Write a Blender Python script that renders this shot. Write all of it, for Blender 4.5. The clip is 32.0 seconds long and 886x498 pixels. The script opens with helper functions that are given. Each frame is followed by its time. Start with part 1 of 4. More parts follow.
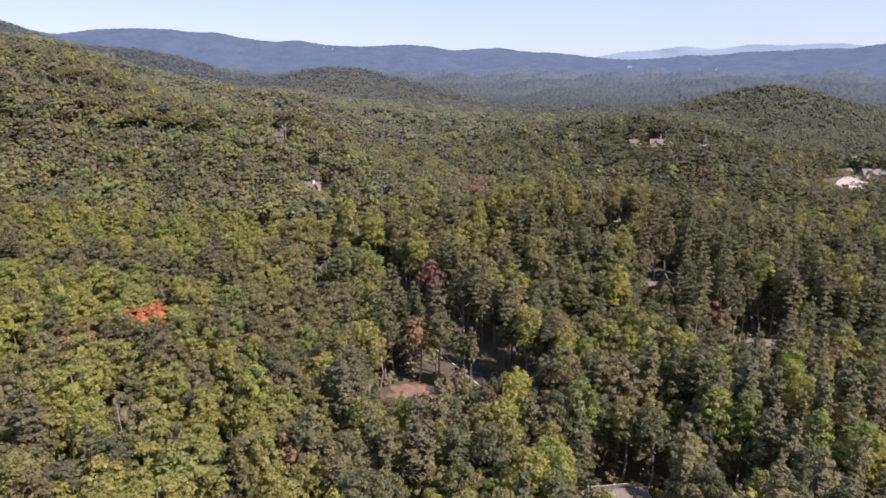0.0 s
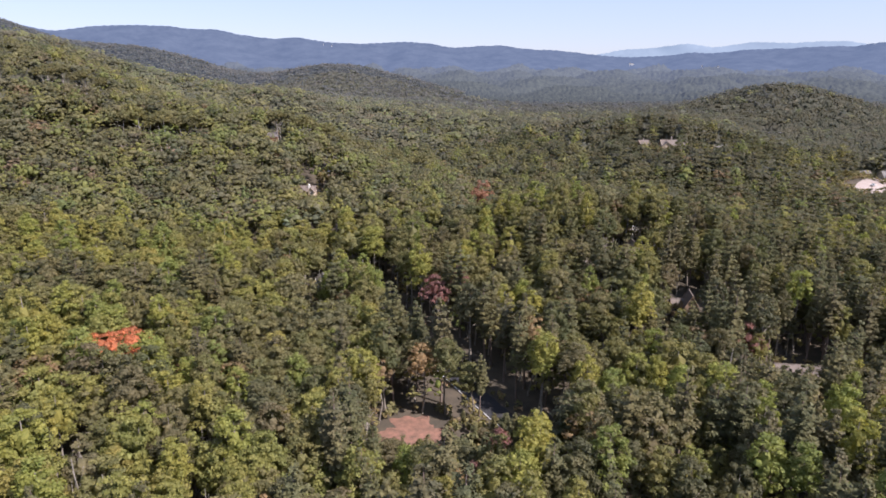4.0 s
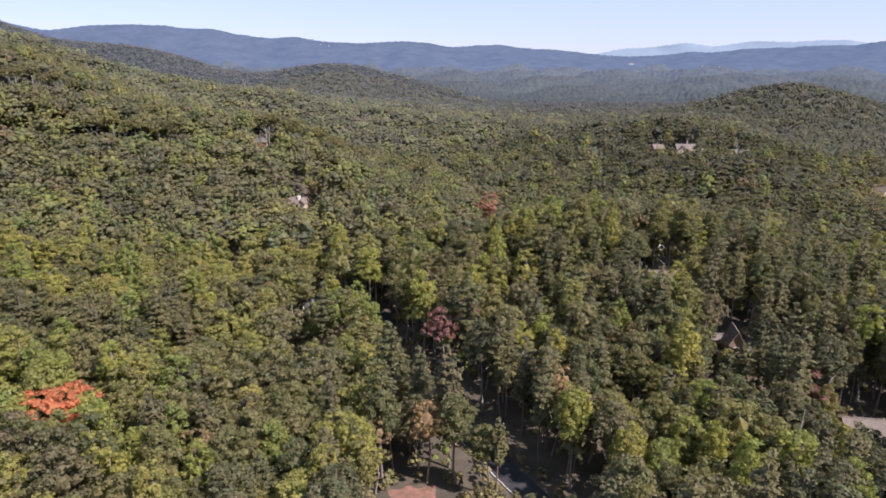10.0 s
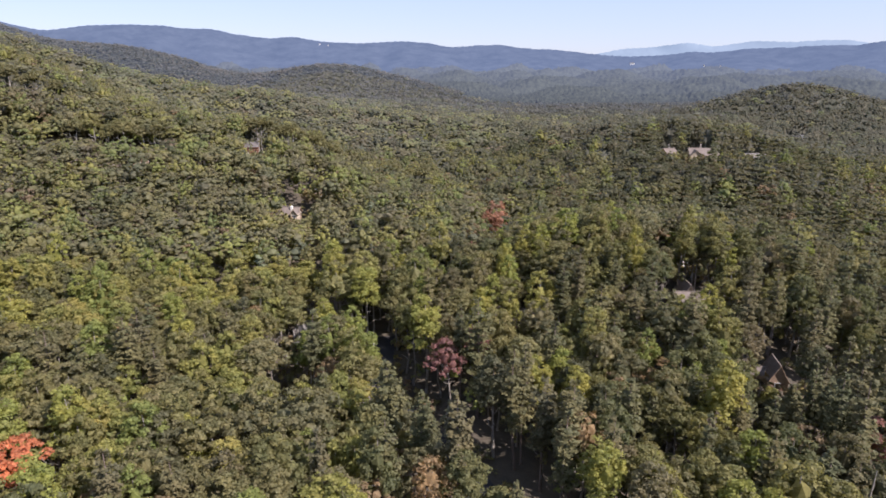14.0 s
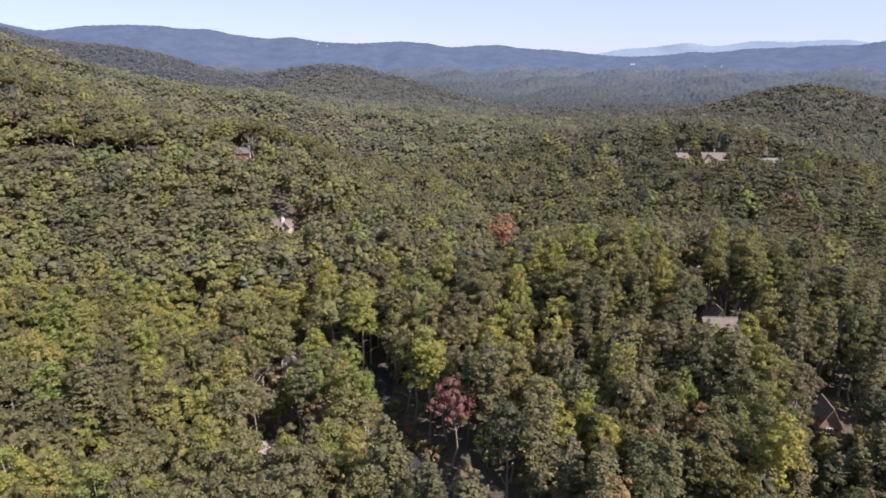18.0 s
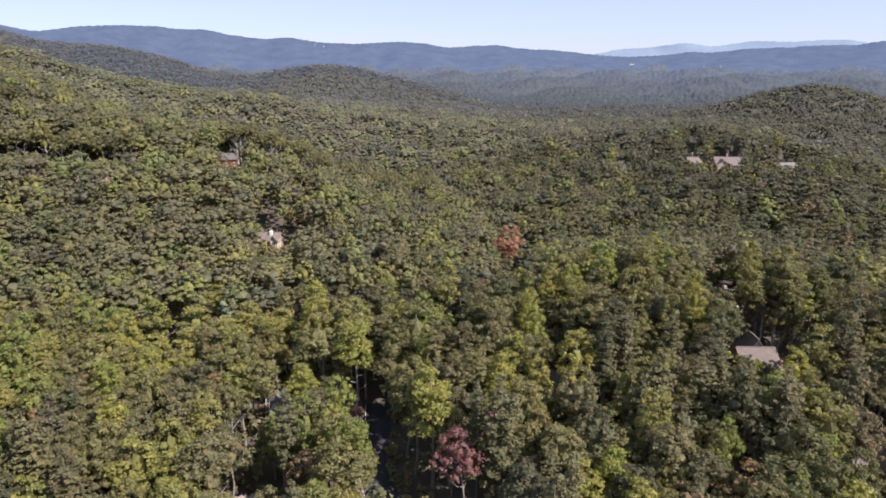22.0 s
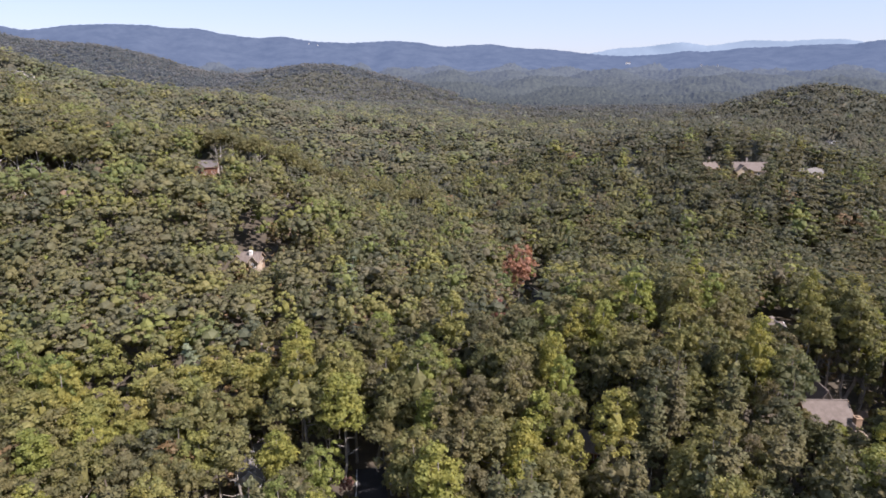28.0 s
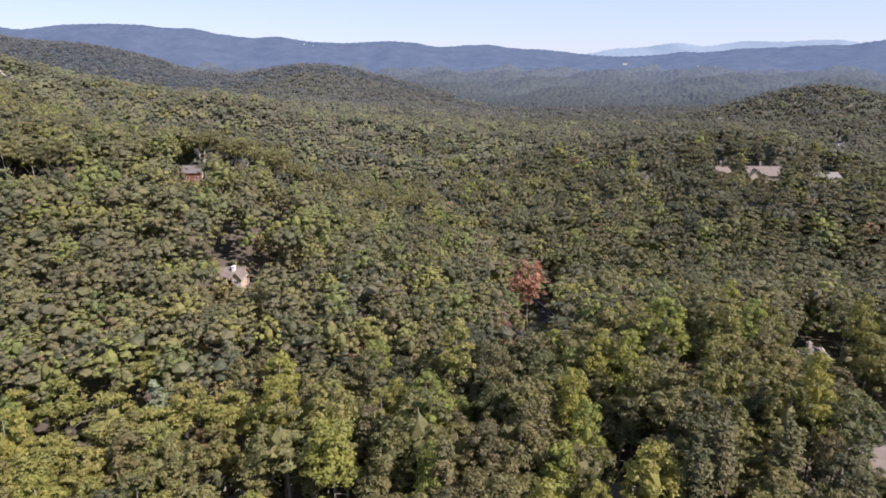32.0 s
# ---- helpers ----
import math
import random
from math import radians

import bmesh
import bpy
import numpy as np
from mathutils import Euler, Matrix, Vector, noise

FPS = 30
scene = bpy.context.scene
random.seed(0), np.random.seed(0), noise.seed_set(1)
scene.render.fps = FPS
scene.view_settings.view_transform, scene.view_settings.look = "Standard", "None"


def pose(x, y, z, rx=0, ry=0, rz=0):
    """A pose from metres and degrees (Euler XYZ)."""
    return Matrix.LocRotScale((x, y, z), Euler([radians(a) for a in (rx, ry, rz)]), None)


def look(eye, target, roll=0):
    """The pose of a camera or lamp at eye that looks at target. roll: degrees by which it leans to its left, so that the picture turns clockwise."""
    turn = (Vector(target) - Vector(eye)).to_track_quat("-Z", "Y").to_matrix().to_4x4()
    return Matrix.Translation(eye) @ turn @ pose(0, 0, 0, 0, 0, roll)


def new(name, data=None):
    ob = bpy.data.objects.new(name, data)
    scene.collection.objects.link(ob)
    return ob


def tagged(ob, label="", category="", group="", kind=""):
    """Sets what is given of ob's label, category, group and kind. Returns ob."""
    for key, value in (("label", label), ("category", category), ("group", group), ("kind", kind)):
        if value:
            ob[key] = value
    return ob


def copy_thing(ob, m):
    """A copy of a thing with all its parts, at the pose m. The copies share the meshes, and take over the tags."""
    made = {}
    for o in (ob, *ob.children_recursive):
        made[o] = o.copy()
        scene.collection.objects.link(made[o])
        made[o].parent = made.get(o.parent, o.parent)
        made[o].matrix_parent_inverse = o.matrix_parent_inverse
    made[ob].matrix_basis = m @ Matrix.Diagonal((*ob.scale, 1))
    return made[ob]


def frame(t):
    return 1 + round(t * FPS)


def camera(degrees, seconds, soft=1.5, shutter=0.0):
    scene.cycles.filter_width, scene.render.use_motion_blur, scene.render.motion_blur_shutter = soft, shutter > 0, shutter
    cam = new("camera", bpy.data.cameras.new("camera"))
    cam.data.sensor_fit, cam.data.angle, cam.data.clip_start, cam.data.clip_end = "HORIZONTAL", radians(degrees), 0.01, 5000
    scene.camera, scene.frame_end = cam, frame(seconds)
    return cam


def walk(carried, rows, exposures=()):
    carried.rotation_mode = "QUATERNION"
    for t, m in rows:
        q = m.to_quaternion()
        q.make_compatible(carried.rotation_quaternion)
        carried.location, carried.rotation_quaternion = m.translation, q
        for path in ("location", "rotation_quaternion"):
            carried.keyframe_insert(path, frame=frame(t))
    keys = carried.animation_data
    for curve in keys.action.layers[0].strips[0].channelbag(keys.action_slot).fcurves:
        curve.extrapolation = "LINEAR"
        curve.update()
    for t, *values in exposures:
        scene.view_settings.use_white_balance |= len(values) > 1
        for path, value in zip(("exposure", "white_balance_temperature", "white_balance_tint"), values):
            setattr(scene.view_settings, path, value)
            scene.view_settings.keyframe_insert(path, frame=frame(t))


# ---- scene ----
# Camera: a slow flight straight over the woods, looking a little right of its heading.
cam = camera(70, 32.0, 1.7)


def row(t, x, y, z, yaw, pitch, roll):
    return t, pose(x, y, z, 90 - pitch, 0, -yaw) @ pose(0, 0, 0, 0, 0, roll)


PATH = [row(*r) for r in (
    (0.0, 0.00, 0.00, 100.00, 4.08, 16.04, 0.03),
    (2.0, -0.08, 9.37, 99.90, 4.05, 16.20, 0.10),
    (3.5, -0.18, 16.44, 99.90, 4.09, 16.24, 0.11),
    (6.0, -0.40, 28.13, 99.92, 4.16, 16.29, 0.10),
    (9.0, -0.44, 42.44, 99.92, 4.23, 16.29, 0.07),
    (11.5, -0.36, 54.77, 99.96, 4.35, 16.30, 0.04),
    (13.0, -0.32, 62.19, 100.00, 4.34, 16.29, 0.03),
    (14.5, -0.33, 69.59, 100.08, 4.32, 16.28, 0.03),
    (16.5, -0.32, 79.38, 100.25, 4.38, 16.28, 0.02),
    (19.0, -0.28, 91.53, 100.40, 4.43, 16.25, -0.02),
    (21.0, -0.13, 101.08, 100.36, 4.53, 16.23, -0.05),
    (23.0, -0.05, 110.42, 100.40, 4.69, 16.25, -0.07),
    (25.5, -0.14, 121.74, 100.40, 4.87, 16.28, -0.08),
    (28.0, -0.14, 132.67, 99.95, 5.07, 16.29, -0.07),
    (30.0, -0.06, 141.38, 99.65, 5.31, 16.28, -0.03),
    (32.0, 0.00, 150.00, 99.24, 5.44, 16.25, 0.00))]
walk(cam, PATH, exposures=((0.0, 1.14, 6250, 23), (32.0, 1.14, 6250, 23)))

# ---- light: clear autumn day, sun to the right of the flight and a little behind ----
SUN_EL, SUN_AZ = radians(46), radians(126)
world = bpy.data.worlds.new("sky")
scene.world = world
world.use_nodes = True
wn = world.node_tree
sky = wn.nodes.new("ShaderNodeTexSky")
sky.sky_type, sky.sun_disc = "NISHITA", False
sky.sun_elevation, sky.sun_rotation = SUN_EL, SUN_AZ
sky.altitude, sky.air_density, sky.dust_density, sky.ozone_density = 500, 1.05, 0.3, 2.4
bg = wn.nodes["Background"]
bg.inputs["Strength"].default_value = 0.058
tint = wn.nodes.new("ShaderNodeMix")
tint.data_type, tint.blend_type = "RGBA", "MULTIPLY"
tint.inputs[0].default_value, tint.inputs[7].default_value = 1.0, (0.98, 0.97, 1.12, 1)
wn.links.new(sky.outputs["Color"], tint.inputs[6])
veil = wn.nodes.new("ShaderNodeMix")
veil.data_type = "RGBA"
veil.inputs[0].default_value, veil.inputs[7].default_value = 0.55, (5.5, 6.75, 8.1, 1)
wn.links.new(tint.outputs[2], veil.inputs[6])
wn.links.new(veil.outputs[2], bg.inputs["Color"])
sun = new("sun", bpy.data.lights.new("sun", "SUN"))
sun.data.energy, sun.data.angle, sun.data.color = 4.0, radians(0.53), (1.0, 0.93, 0.83)
SUN_DIR = Vector((math.sin(SUN_AZ) * math.cos(SUN_EL), math.cos(SUN_AZ) * math.cos(SUN_EL), math.sin(SUN_EL)))
sun.matrix_world = look(SUN_DIR * 300, (0, 0, 0))

# ---- materials ----


def material(name):
    m = bpy.data.materials.new(name)
    m.use_nodes = True
    n = m.node_tree
    return m, n, n.nodes["Principled BSDF"]


def ramp(n, stops):
    r = n.nodes.new("ShaderNodeValToRGB")
    e = r.color_ramp.elements
    while len(e) < len(stops):
        e.new(0.5)
    for el, (p, c) in zip(e, stops):
        el.position, el.color = p, (*c, 1)
    return r


def noise_node(n, scale, detail=3.0, rough=0.6):
    tc = n.nodes.new("ShaderNodeTexCoord")
    t = n.nodes.new("ShaderNodeTexNoise")
    t.inputs["Scale"].default_value, t.inputs["Detail"].default_value, t.inputs["Roughness"].default_value = scale, detail, rough
    n.links.new(tc.outputs["Object"], t.inputs["Vector"])
    return t


def mixed(n, fac, a, b, mode="MIX"):
    x = n.nodes.new("ShaderNodeMix")
    x.data_type, x.blend_type = "RGBA", mode
    for sock, v in ((x.inputs[0], fac), (x.inputs[6], a), (x.inputs[7], b)):
        if hasattr(v, "links"):
            n.links.new(v, sock)
        elif isinstance(v, tuple):
            sock.default_value = (*v, 1)
        else:
            sock.default_value = v
    return x.outputs[2]


def leaf(name, tones, joined=False, glow=0.48, scale=2.2, contrast=0.42):
    """Foliage: one tone a tree, mottled over the crown, with light passing through the leaves."""
    m, n, p = material(name)
    if joined:
        tone = n.nodes.new("ShaderNodeAttribute")
        tone.attribute_name = "tone"
        pick = tone.outputs["Fac"]
    else:
        pick = n.nodes.new("ShaderNodeObjectInfo").outputs["Random"]
    k = len(tones) - 1
    r = ramp(n, [(i / k, (c[0] * 1.185, c[1] * 1.03, c[2] * 1.30)) for i, c in enumerate(tones)])
    n.links.new(pick, r.inputs[0])
    ns, broad_ns = noise_node(n, scale, 5, 0.75), noise_node(n, scale * 0.14, 2)
    spread = ramp(n, [(0.34, tuple(1 - c * contrast for c in (0.48, 0.47, 0.48))), (0.68, tuple(1 + c * contrast for c in (0.58, 0.53, 0.40)))])
    n.links.new(ns.outputs["Fac"], spread.inputs[0])
    patchy = ramp(n, [(0.35, (0.84, 0.90, 0.92)), (0.65, (1.16, 1.10, 1.02))])
    n.links.new(broad_ns.outputs["Fac"], patchy.inputs[0])
    each = ramp(n, [(0.0, tuple(1 - 0.5 * contrast for _ in range(3))), (1.0, tuple(1 + c * contrast for c in (0.50, 0.48, 0.42)))])
    n.links.new(n.nodes.new("ShaderNodeNewGeometry").outputs["Random Per Island"], each.inputs[0])
    base = mixed(n, 1.0, r.outputs[0], each.outputs[0], "MULTIPLY")
    col = mixed(n, 1.0, mixed(n, 1.0, base, spread.outputs[0], "MULTIPLY"), patchy.outputs[0], "MULTIPLY")
    n.links.new(mixed(n, 1.0, col, (1.74, 1.76, 1.76), "MULTIPLY"), p.inputs["Base Color"])
    p.inputs["Roughness"].default_value = 0.62
    p.inputs["Specular IOR Level"].default_value = 0.25
    tr = n.nodes.new("ShaderNodeBsdfTranslucent")
    n.links.new(mixed(n, 1.0, col, (1.80, 1.82, 1.1), "MULTIPLY"), tr.inputs["Color"])
    mx = n.nodes.new("ShaderNodeMixShader")
    mx.inputs[0].default_value = glow
    n.links.new(p.outputs[0], mx.inputs[1])
    n.links.new(tr.outputs[0], mx.inputs[2])
    n.links.new(mx.outputs[0], n.nodes["Material Output"].inputs["Surface"])
    return m


def rough_mat(name, a, b, scale, roughness=0.9, bump=0.0, fine=None, metallic=0.0):
    """A matt surface between two colours, with stains at one scale and grain at a finer one."""
    m, n, p = material(name)
    big, small = noise_node(n, scale, 5, 0.65), noise_node(n, fine or scale * 9, 4, 0.7)
    r = ramp(n, [(0.3, a), (0.7, b)])
    n.links.new(big.outputs["Fac"], r.inputs[0])
    g = ramp(n, [(0.25, (0.78, 0.78, 0.78)), (0.75, (1.18, 1.18, 1.18))])
    n.links.new(small.outputs["Fac"], g.inputs[0])
    n.links.new(mixed(n, 1.0, r.outputs[0], g.outputs[0], "MULTIPLY"), p.inputs["Base Color"])
    p.inputs["Roughness"].default_value, p.inputs["Metallic"].default_value = roughness, metallic
    p.inputs["Specular IOR Level"].default_value = 0.3
    if bump:
        bp = n.nodes.new("ShaderNodeBump")
        bp.inputs["Strength"].default_value, bp.inputs["Distance"].default_value = bump, 0.05
        n.links.new(small.outputs["Fac"], bp.inputs["Height"])
        n.links.new(bp.outputs[0], p.inputs["Normal"])
    return m


OAK = ((0.064, 0.076, 0.034), (0.088, 0.098, 0.036), (0.106, 0.118, 0.042), (0.090, 0.094, 0.046), (0.116, 0.130, 0.040))
CHESTNUT_OAK = ((0.071, 0.079, 0.036), (0.094, 0.101, 0.038), (0.080, 0.087, 0.039), (0.108, 0.115, 0.039))
RED_OAK = ((0.060, 0.074, 0.030), (0.083, 0.094, 0.034), (0.104, 0.112, 0.036), (0.084, 0.082, 0.042))
BLACK_OAK = ((0.052, 0.061, 0.031), (0.064, 0.073, 0.033), (0.078, 0.080, 0.038))
HICKORY = ((0.114, 0.135, 0.037), (0.132, 0.146, 0.038), (0.106, 0.129, 0.037), (0.142, 0.145, 0.040))
POPLAR = ((0.094, 0.126, 0.034), (0.118, 0.148, 0.034), (0.145, 0.156, 0.036), (0.108, 0.120, 0.040))
PINE = ((0.050, 0.060, 0.025), (0.062, 0.070, 0.028), (0.074, 0.076, 0.030), (0.058, 0.061, 0.029))
WHITE_PINE = ((0.085, 0.115, 0.060), (0.095, 0.125, 0.065))
MAPLE = ((0.120, 0.070, 0.054), (0.136, 0.082, 0.060), (0.114, 0.072, 0.054))
ORANGE = ((0.25, 0.108, 0.045), (0.25, 0.110, 0.047))
RUSSET = ((0.124, 0.104, 0.050), (0.136, 0.108, 0.048), (0.114, 0.098, 0.052))


# Mixes leaf tones towards grey-green: distance haze put into the base colour.
def hazed(tones, k, deep=1.0):
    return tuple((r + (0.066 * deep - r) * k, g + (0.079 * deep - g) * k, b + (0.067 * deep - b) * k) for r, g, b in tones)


leaf_oak, leaf_red_oak = leaf("oak_leaves", OAK), leaf("red_oak_leaves", RED_OAK)
leaf_chestnut_oak, leaf_black_oak = leaf("chestnut_oak_leaves", CHESTNUT_OAK), leaf("black_oak_leaves", BLACK_OAK)
leaf_hickory, leaf_poplar = leaf("hickory_leaves", HICKORY), leaf("poplar_leaves", POPLAR)
leaf_pine, leaf_white_pine = leaf("pine_needles", PINE, glow=0.3), leaf("white_pine_needles", WHITE_PINE, glow=0.3)
leaf_maple, leaf_orange, leaf_russet = leaf("maple_leaves", MAPLE), leaf("orange_leaves", ORANGE), leaf("russet_leaves", RUSSET)
bark_grey = rough_mat("grey_bark", (0.16, 0.14, 0.12), (0.30, 0.27, 0.23), 0.9, bump=0.4)
bark_pale = rough_mat("pale_bark", (0.20, 0.18, 0.155), (0.34, 0.31, 0.27), 0.7, bump=0.3)
bark_white = rough_mat("sunlit_pale_bark", (0.26, 0.24, 0.21), (0.42, 0.39, 0.35), 0.7, bump=0.3)
bark_pine = rough_mat("pine_bark", (0.13, 0.10, 0.085), (0.23, 0.18, 0.15), 1.1, bump=0.5)
soil = rough_mat("leaf_litter", (0.058, 0.051, 0.040), (0.110, 0.090, 0.065), 0.16, bump=0.3, fine=2.5)
red_soil = rough_mat("red_earth", (0.13, 0.085, 0.062), (0.29, 0.150, 0.112), 0.55, bump=0.3, fine=4)
tan_soil = rough_mat("tan_earth", (0.22, 0.155, 0.108), (0.30, 0.222, 0.165), 0.35, bump=0.3, fine=4)
pale_paving = rough_mat("pale_paving", (0.29, 0.24, 0.215), (0.38, 0.325, 0.295), 0.2, fine=3)
asphalt = rough_mat("asphalt", (0.026, 0.026, 0.030), (0.045, 0.045, 0.048), 0.25, roughness=0.85, bump=0.2, fine=8)
line_paint = rough_mat("line_paint", (0.55, 0.55, 0.53), (0.75, 0.75, 0.72), 0.8)
rock_mat = rough_mat("granite", (0.26, 0.24, 0.22), (0.46, 0.43, 0.39), 0.5, bump=0.5)

# ---- ground ----
# Gentle hills: centre x, y, half-width x, y, rise.
HILLS = ((-620, 620, 260, 130, 110.0), (-300, 595, 120, 85, 48.0), (-950, 800, 400, 600, 163.3), (-230, 430, 110, 110, 66.0), (-125, 345, 45, 40, 7.0),
         (-150, 1330, 120, 170, 23.7), (-40, 1300, 200, 160, 50.8), (-900, 1420, 420, 240, 128.8), (-500, 1320, 150, 150, 21.0), (545, 865, 145, 100, 53.0),
         (195, 465, 90, 110, 28.9), (75, 245, 70, 60, 21.5), (-40, 330, 60, 60, 17.9), (-100, 900, 220, 200, 23.0), (-360, 860, 180, 150, 31.9),
         (40, 205, 60, 50, -5.5), (-500, 200, 300, 260, 43.6), (0, 600, 180, 150, 24.2), (280, 700, 150, 120, 13.7),
         (-75, 405, 60, 50, 24.2), (-400, 1340, 160, 180, 26.9), (110, 285, 50, 40, 3.7), (92, 200, 28, 22, 4.0), (89, 239, 18, 12, -3.0), (328, 428, 46, 34, 11.0), (-700, 1400, 160, 200, -18.1), (120, 1250, 150, 160, -8.6),
         (-185, 600, 70, 70, 7.3), (-110, 620, 70, 80, 18.6), (640, 900, 110, 110, -26.1))


def land(x, y):
    """Height of the ground."""
    x, y = np.asarray(x, float), np.asarray(y, float)
    z = 10.6 + 0 * x
    for a, b, c, d, h in HILLS:
        z = z + h * np.exp(-((x - a) / c) ** 2 - ((y - b) / d) ** 2)
    # beyond the woods the foothills climb step by step towards the mountains
    r = np.hypot(x, y)
    far = np.clip((r - 1450) / 500, 0, 1)
    wx, wy = x + 90 * np.sin(y / 210), y + 110 * np.sin(x / 260 + 1)
    roll = np.sin(wx / 118 + 0.4) * np.sin(wy / 97) + 0.8 * np.sin(wx / 61 + wy / 150) * np.sin(wy / 71 + 2) + 0.35 * np.sin(wx / 31 + 1) * np.sin(wy / 37)
    rise = np.interp(r, (1450, 2000, 2600, 3300, 3800), (0, 9, 15, 26, 36))
    return z + far * (rise + 21 * roll * (1 + (r - 1450) / 6000) - 6) + 0.8 * np.sin(x / 17) * np.sin(y / 23)


def at(x, y):
    return float(land(x, y))


def mesh_np(name, verts, faces, mat, smooth=False):
    """A mesh from arrays of corners and of faces that all have the same number of sides."""
    me = bpy.data.meshes.new(name)
    verts, faces = np.ascontiguousarray(verts, np.float32), np.ascontiguousarray(faces, np.int32)
    k = faces.shape[1]
    me.vertices.add(len(verts))
    me.vertices.foreach_set("co", verts.ravel())
    me.loops.add(faces.size)
    me.loops.foreach_set("vertex_index", faces.ravel())
    me.polygons.add(len(faces))
    me.polygons.foreach_set("loop_start", np.arange(0, faces.size, k, dtype=np.int32))
    me.polygons.foreach_set("use_smooth", np.full(len(faces), smooth))
    me.update(calc_edges=True)
    me.materials.append(mat)
    return me


def grid_faces(nu, nv, wrap=False):
    i, j = np.meshgrid(np.arange(nu if wrap else nu - 1), np.arange(nv - 1), indexing="ij")
    i2 = (i + 1) % nu
    return np.stack([i * nv + j, i2 * nv + j, i2 * nv + j + 1, i * nv + j + 1], -1).reshape(-1, 4)


# one sheet, finer near the flight, to the horizon
ang = np.linspace(0, 2 * math.pi, 240, endpoint=False)
rad = np.concatenate([[0.5], np.linspace(8, 700, 110), np.geomspace(715, 4600, 50)])
aa, rr = np.meshgrid(ang, rad, indexing="ij")
gx, gy = rr * np.sin(aa), 150 + rr * np.cos(aa)
gv = np.stack([gx, gy, land(gx, gy)], -1).reshape(-1, 3)
tagged(new("ground", mesh_np("ground", gv, grid_faces(240, len(rad), True)[:, ::-1], soil, True)),
       "brown leaf litter on the floor of hilly woods", "ground", kind="structure")

# ---- far distance ----


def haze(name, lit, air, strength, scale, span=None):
    """The far distance: wooded slopes, with the haze of kilometres of blue air painted on as glow."""
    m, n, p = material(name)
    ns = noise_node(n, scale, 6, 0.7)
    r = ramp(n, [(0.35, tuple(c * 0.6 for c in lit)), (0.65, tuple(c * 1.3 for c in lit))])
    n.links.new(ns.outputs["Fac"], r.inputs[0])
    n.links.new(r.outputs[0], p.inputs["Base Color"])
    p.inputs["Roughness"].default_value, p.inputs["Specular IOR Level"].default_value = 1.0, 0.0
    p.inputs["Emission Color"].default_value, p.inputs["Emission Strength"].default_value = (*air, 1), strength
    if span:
        # stronger painted haze glow on what lies further down the valley
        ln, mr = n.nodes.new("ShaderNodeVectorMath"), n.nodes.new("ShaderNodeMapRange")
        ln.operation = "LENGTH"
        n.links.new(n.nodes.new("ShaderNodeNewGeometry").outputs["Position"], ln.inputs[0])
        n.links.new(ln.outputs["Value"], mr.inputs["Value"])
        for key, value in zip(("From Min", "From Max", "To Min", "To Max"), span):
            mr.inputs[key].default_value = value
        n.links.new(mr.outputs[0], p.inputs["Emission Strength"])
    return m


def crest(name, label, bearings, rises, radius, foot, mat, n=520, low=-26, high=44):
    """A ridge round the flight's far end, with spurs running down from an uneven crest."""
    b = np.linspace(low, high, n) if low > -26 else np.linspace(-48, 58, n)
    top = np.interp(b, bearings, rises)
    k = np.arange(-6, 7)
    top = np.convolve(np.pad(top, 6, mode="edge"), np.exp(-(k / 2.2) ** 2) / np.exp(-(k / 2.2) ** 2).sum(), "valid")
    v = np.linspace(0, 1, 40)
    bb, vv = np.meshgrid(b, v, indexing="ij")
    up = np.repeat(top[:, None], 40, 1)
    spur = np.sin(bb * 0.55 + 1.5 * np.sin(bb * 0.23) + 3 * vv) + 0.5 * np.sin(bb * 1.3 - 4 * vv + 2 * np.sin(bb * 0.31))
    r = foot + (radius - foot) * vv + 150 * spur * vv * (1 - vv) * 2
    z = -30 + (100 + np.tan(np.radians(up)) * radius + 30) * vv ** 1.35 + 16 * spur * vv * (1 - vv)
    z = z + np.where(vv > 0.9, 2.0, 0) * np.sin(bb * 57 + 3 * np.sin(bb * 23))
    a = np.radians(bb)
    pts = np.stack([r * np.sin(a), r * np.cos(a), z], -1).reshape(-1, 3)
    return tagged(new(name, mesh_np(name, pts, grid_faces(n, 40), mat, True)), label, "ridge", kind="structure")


# the ridges' blue haze is emission in their own materials
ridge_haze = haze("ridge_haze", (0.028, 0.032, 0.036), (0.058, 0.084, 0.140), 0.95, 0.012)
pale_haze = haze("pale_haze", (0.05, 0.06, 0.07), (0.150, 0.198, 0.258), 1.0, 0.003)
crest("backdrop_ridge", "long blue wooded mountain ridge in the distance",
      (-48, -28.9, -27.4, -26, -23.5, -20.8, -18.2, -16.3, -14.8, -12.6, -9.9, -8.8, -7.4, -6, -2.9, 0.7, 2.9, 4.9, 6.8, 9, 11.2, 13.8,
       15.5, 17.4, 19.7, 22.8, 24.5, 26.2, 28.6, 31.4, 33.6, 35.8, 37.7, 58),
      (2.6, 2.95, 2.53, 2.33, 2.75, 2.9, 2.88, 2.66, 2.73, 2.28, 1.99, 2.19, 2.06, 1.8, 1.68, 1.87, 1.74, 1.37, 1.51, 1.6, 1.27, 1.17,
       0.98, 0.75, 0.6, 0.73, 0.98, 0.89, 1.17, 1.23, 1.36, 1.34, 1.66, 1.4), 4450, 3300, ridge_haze)
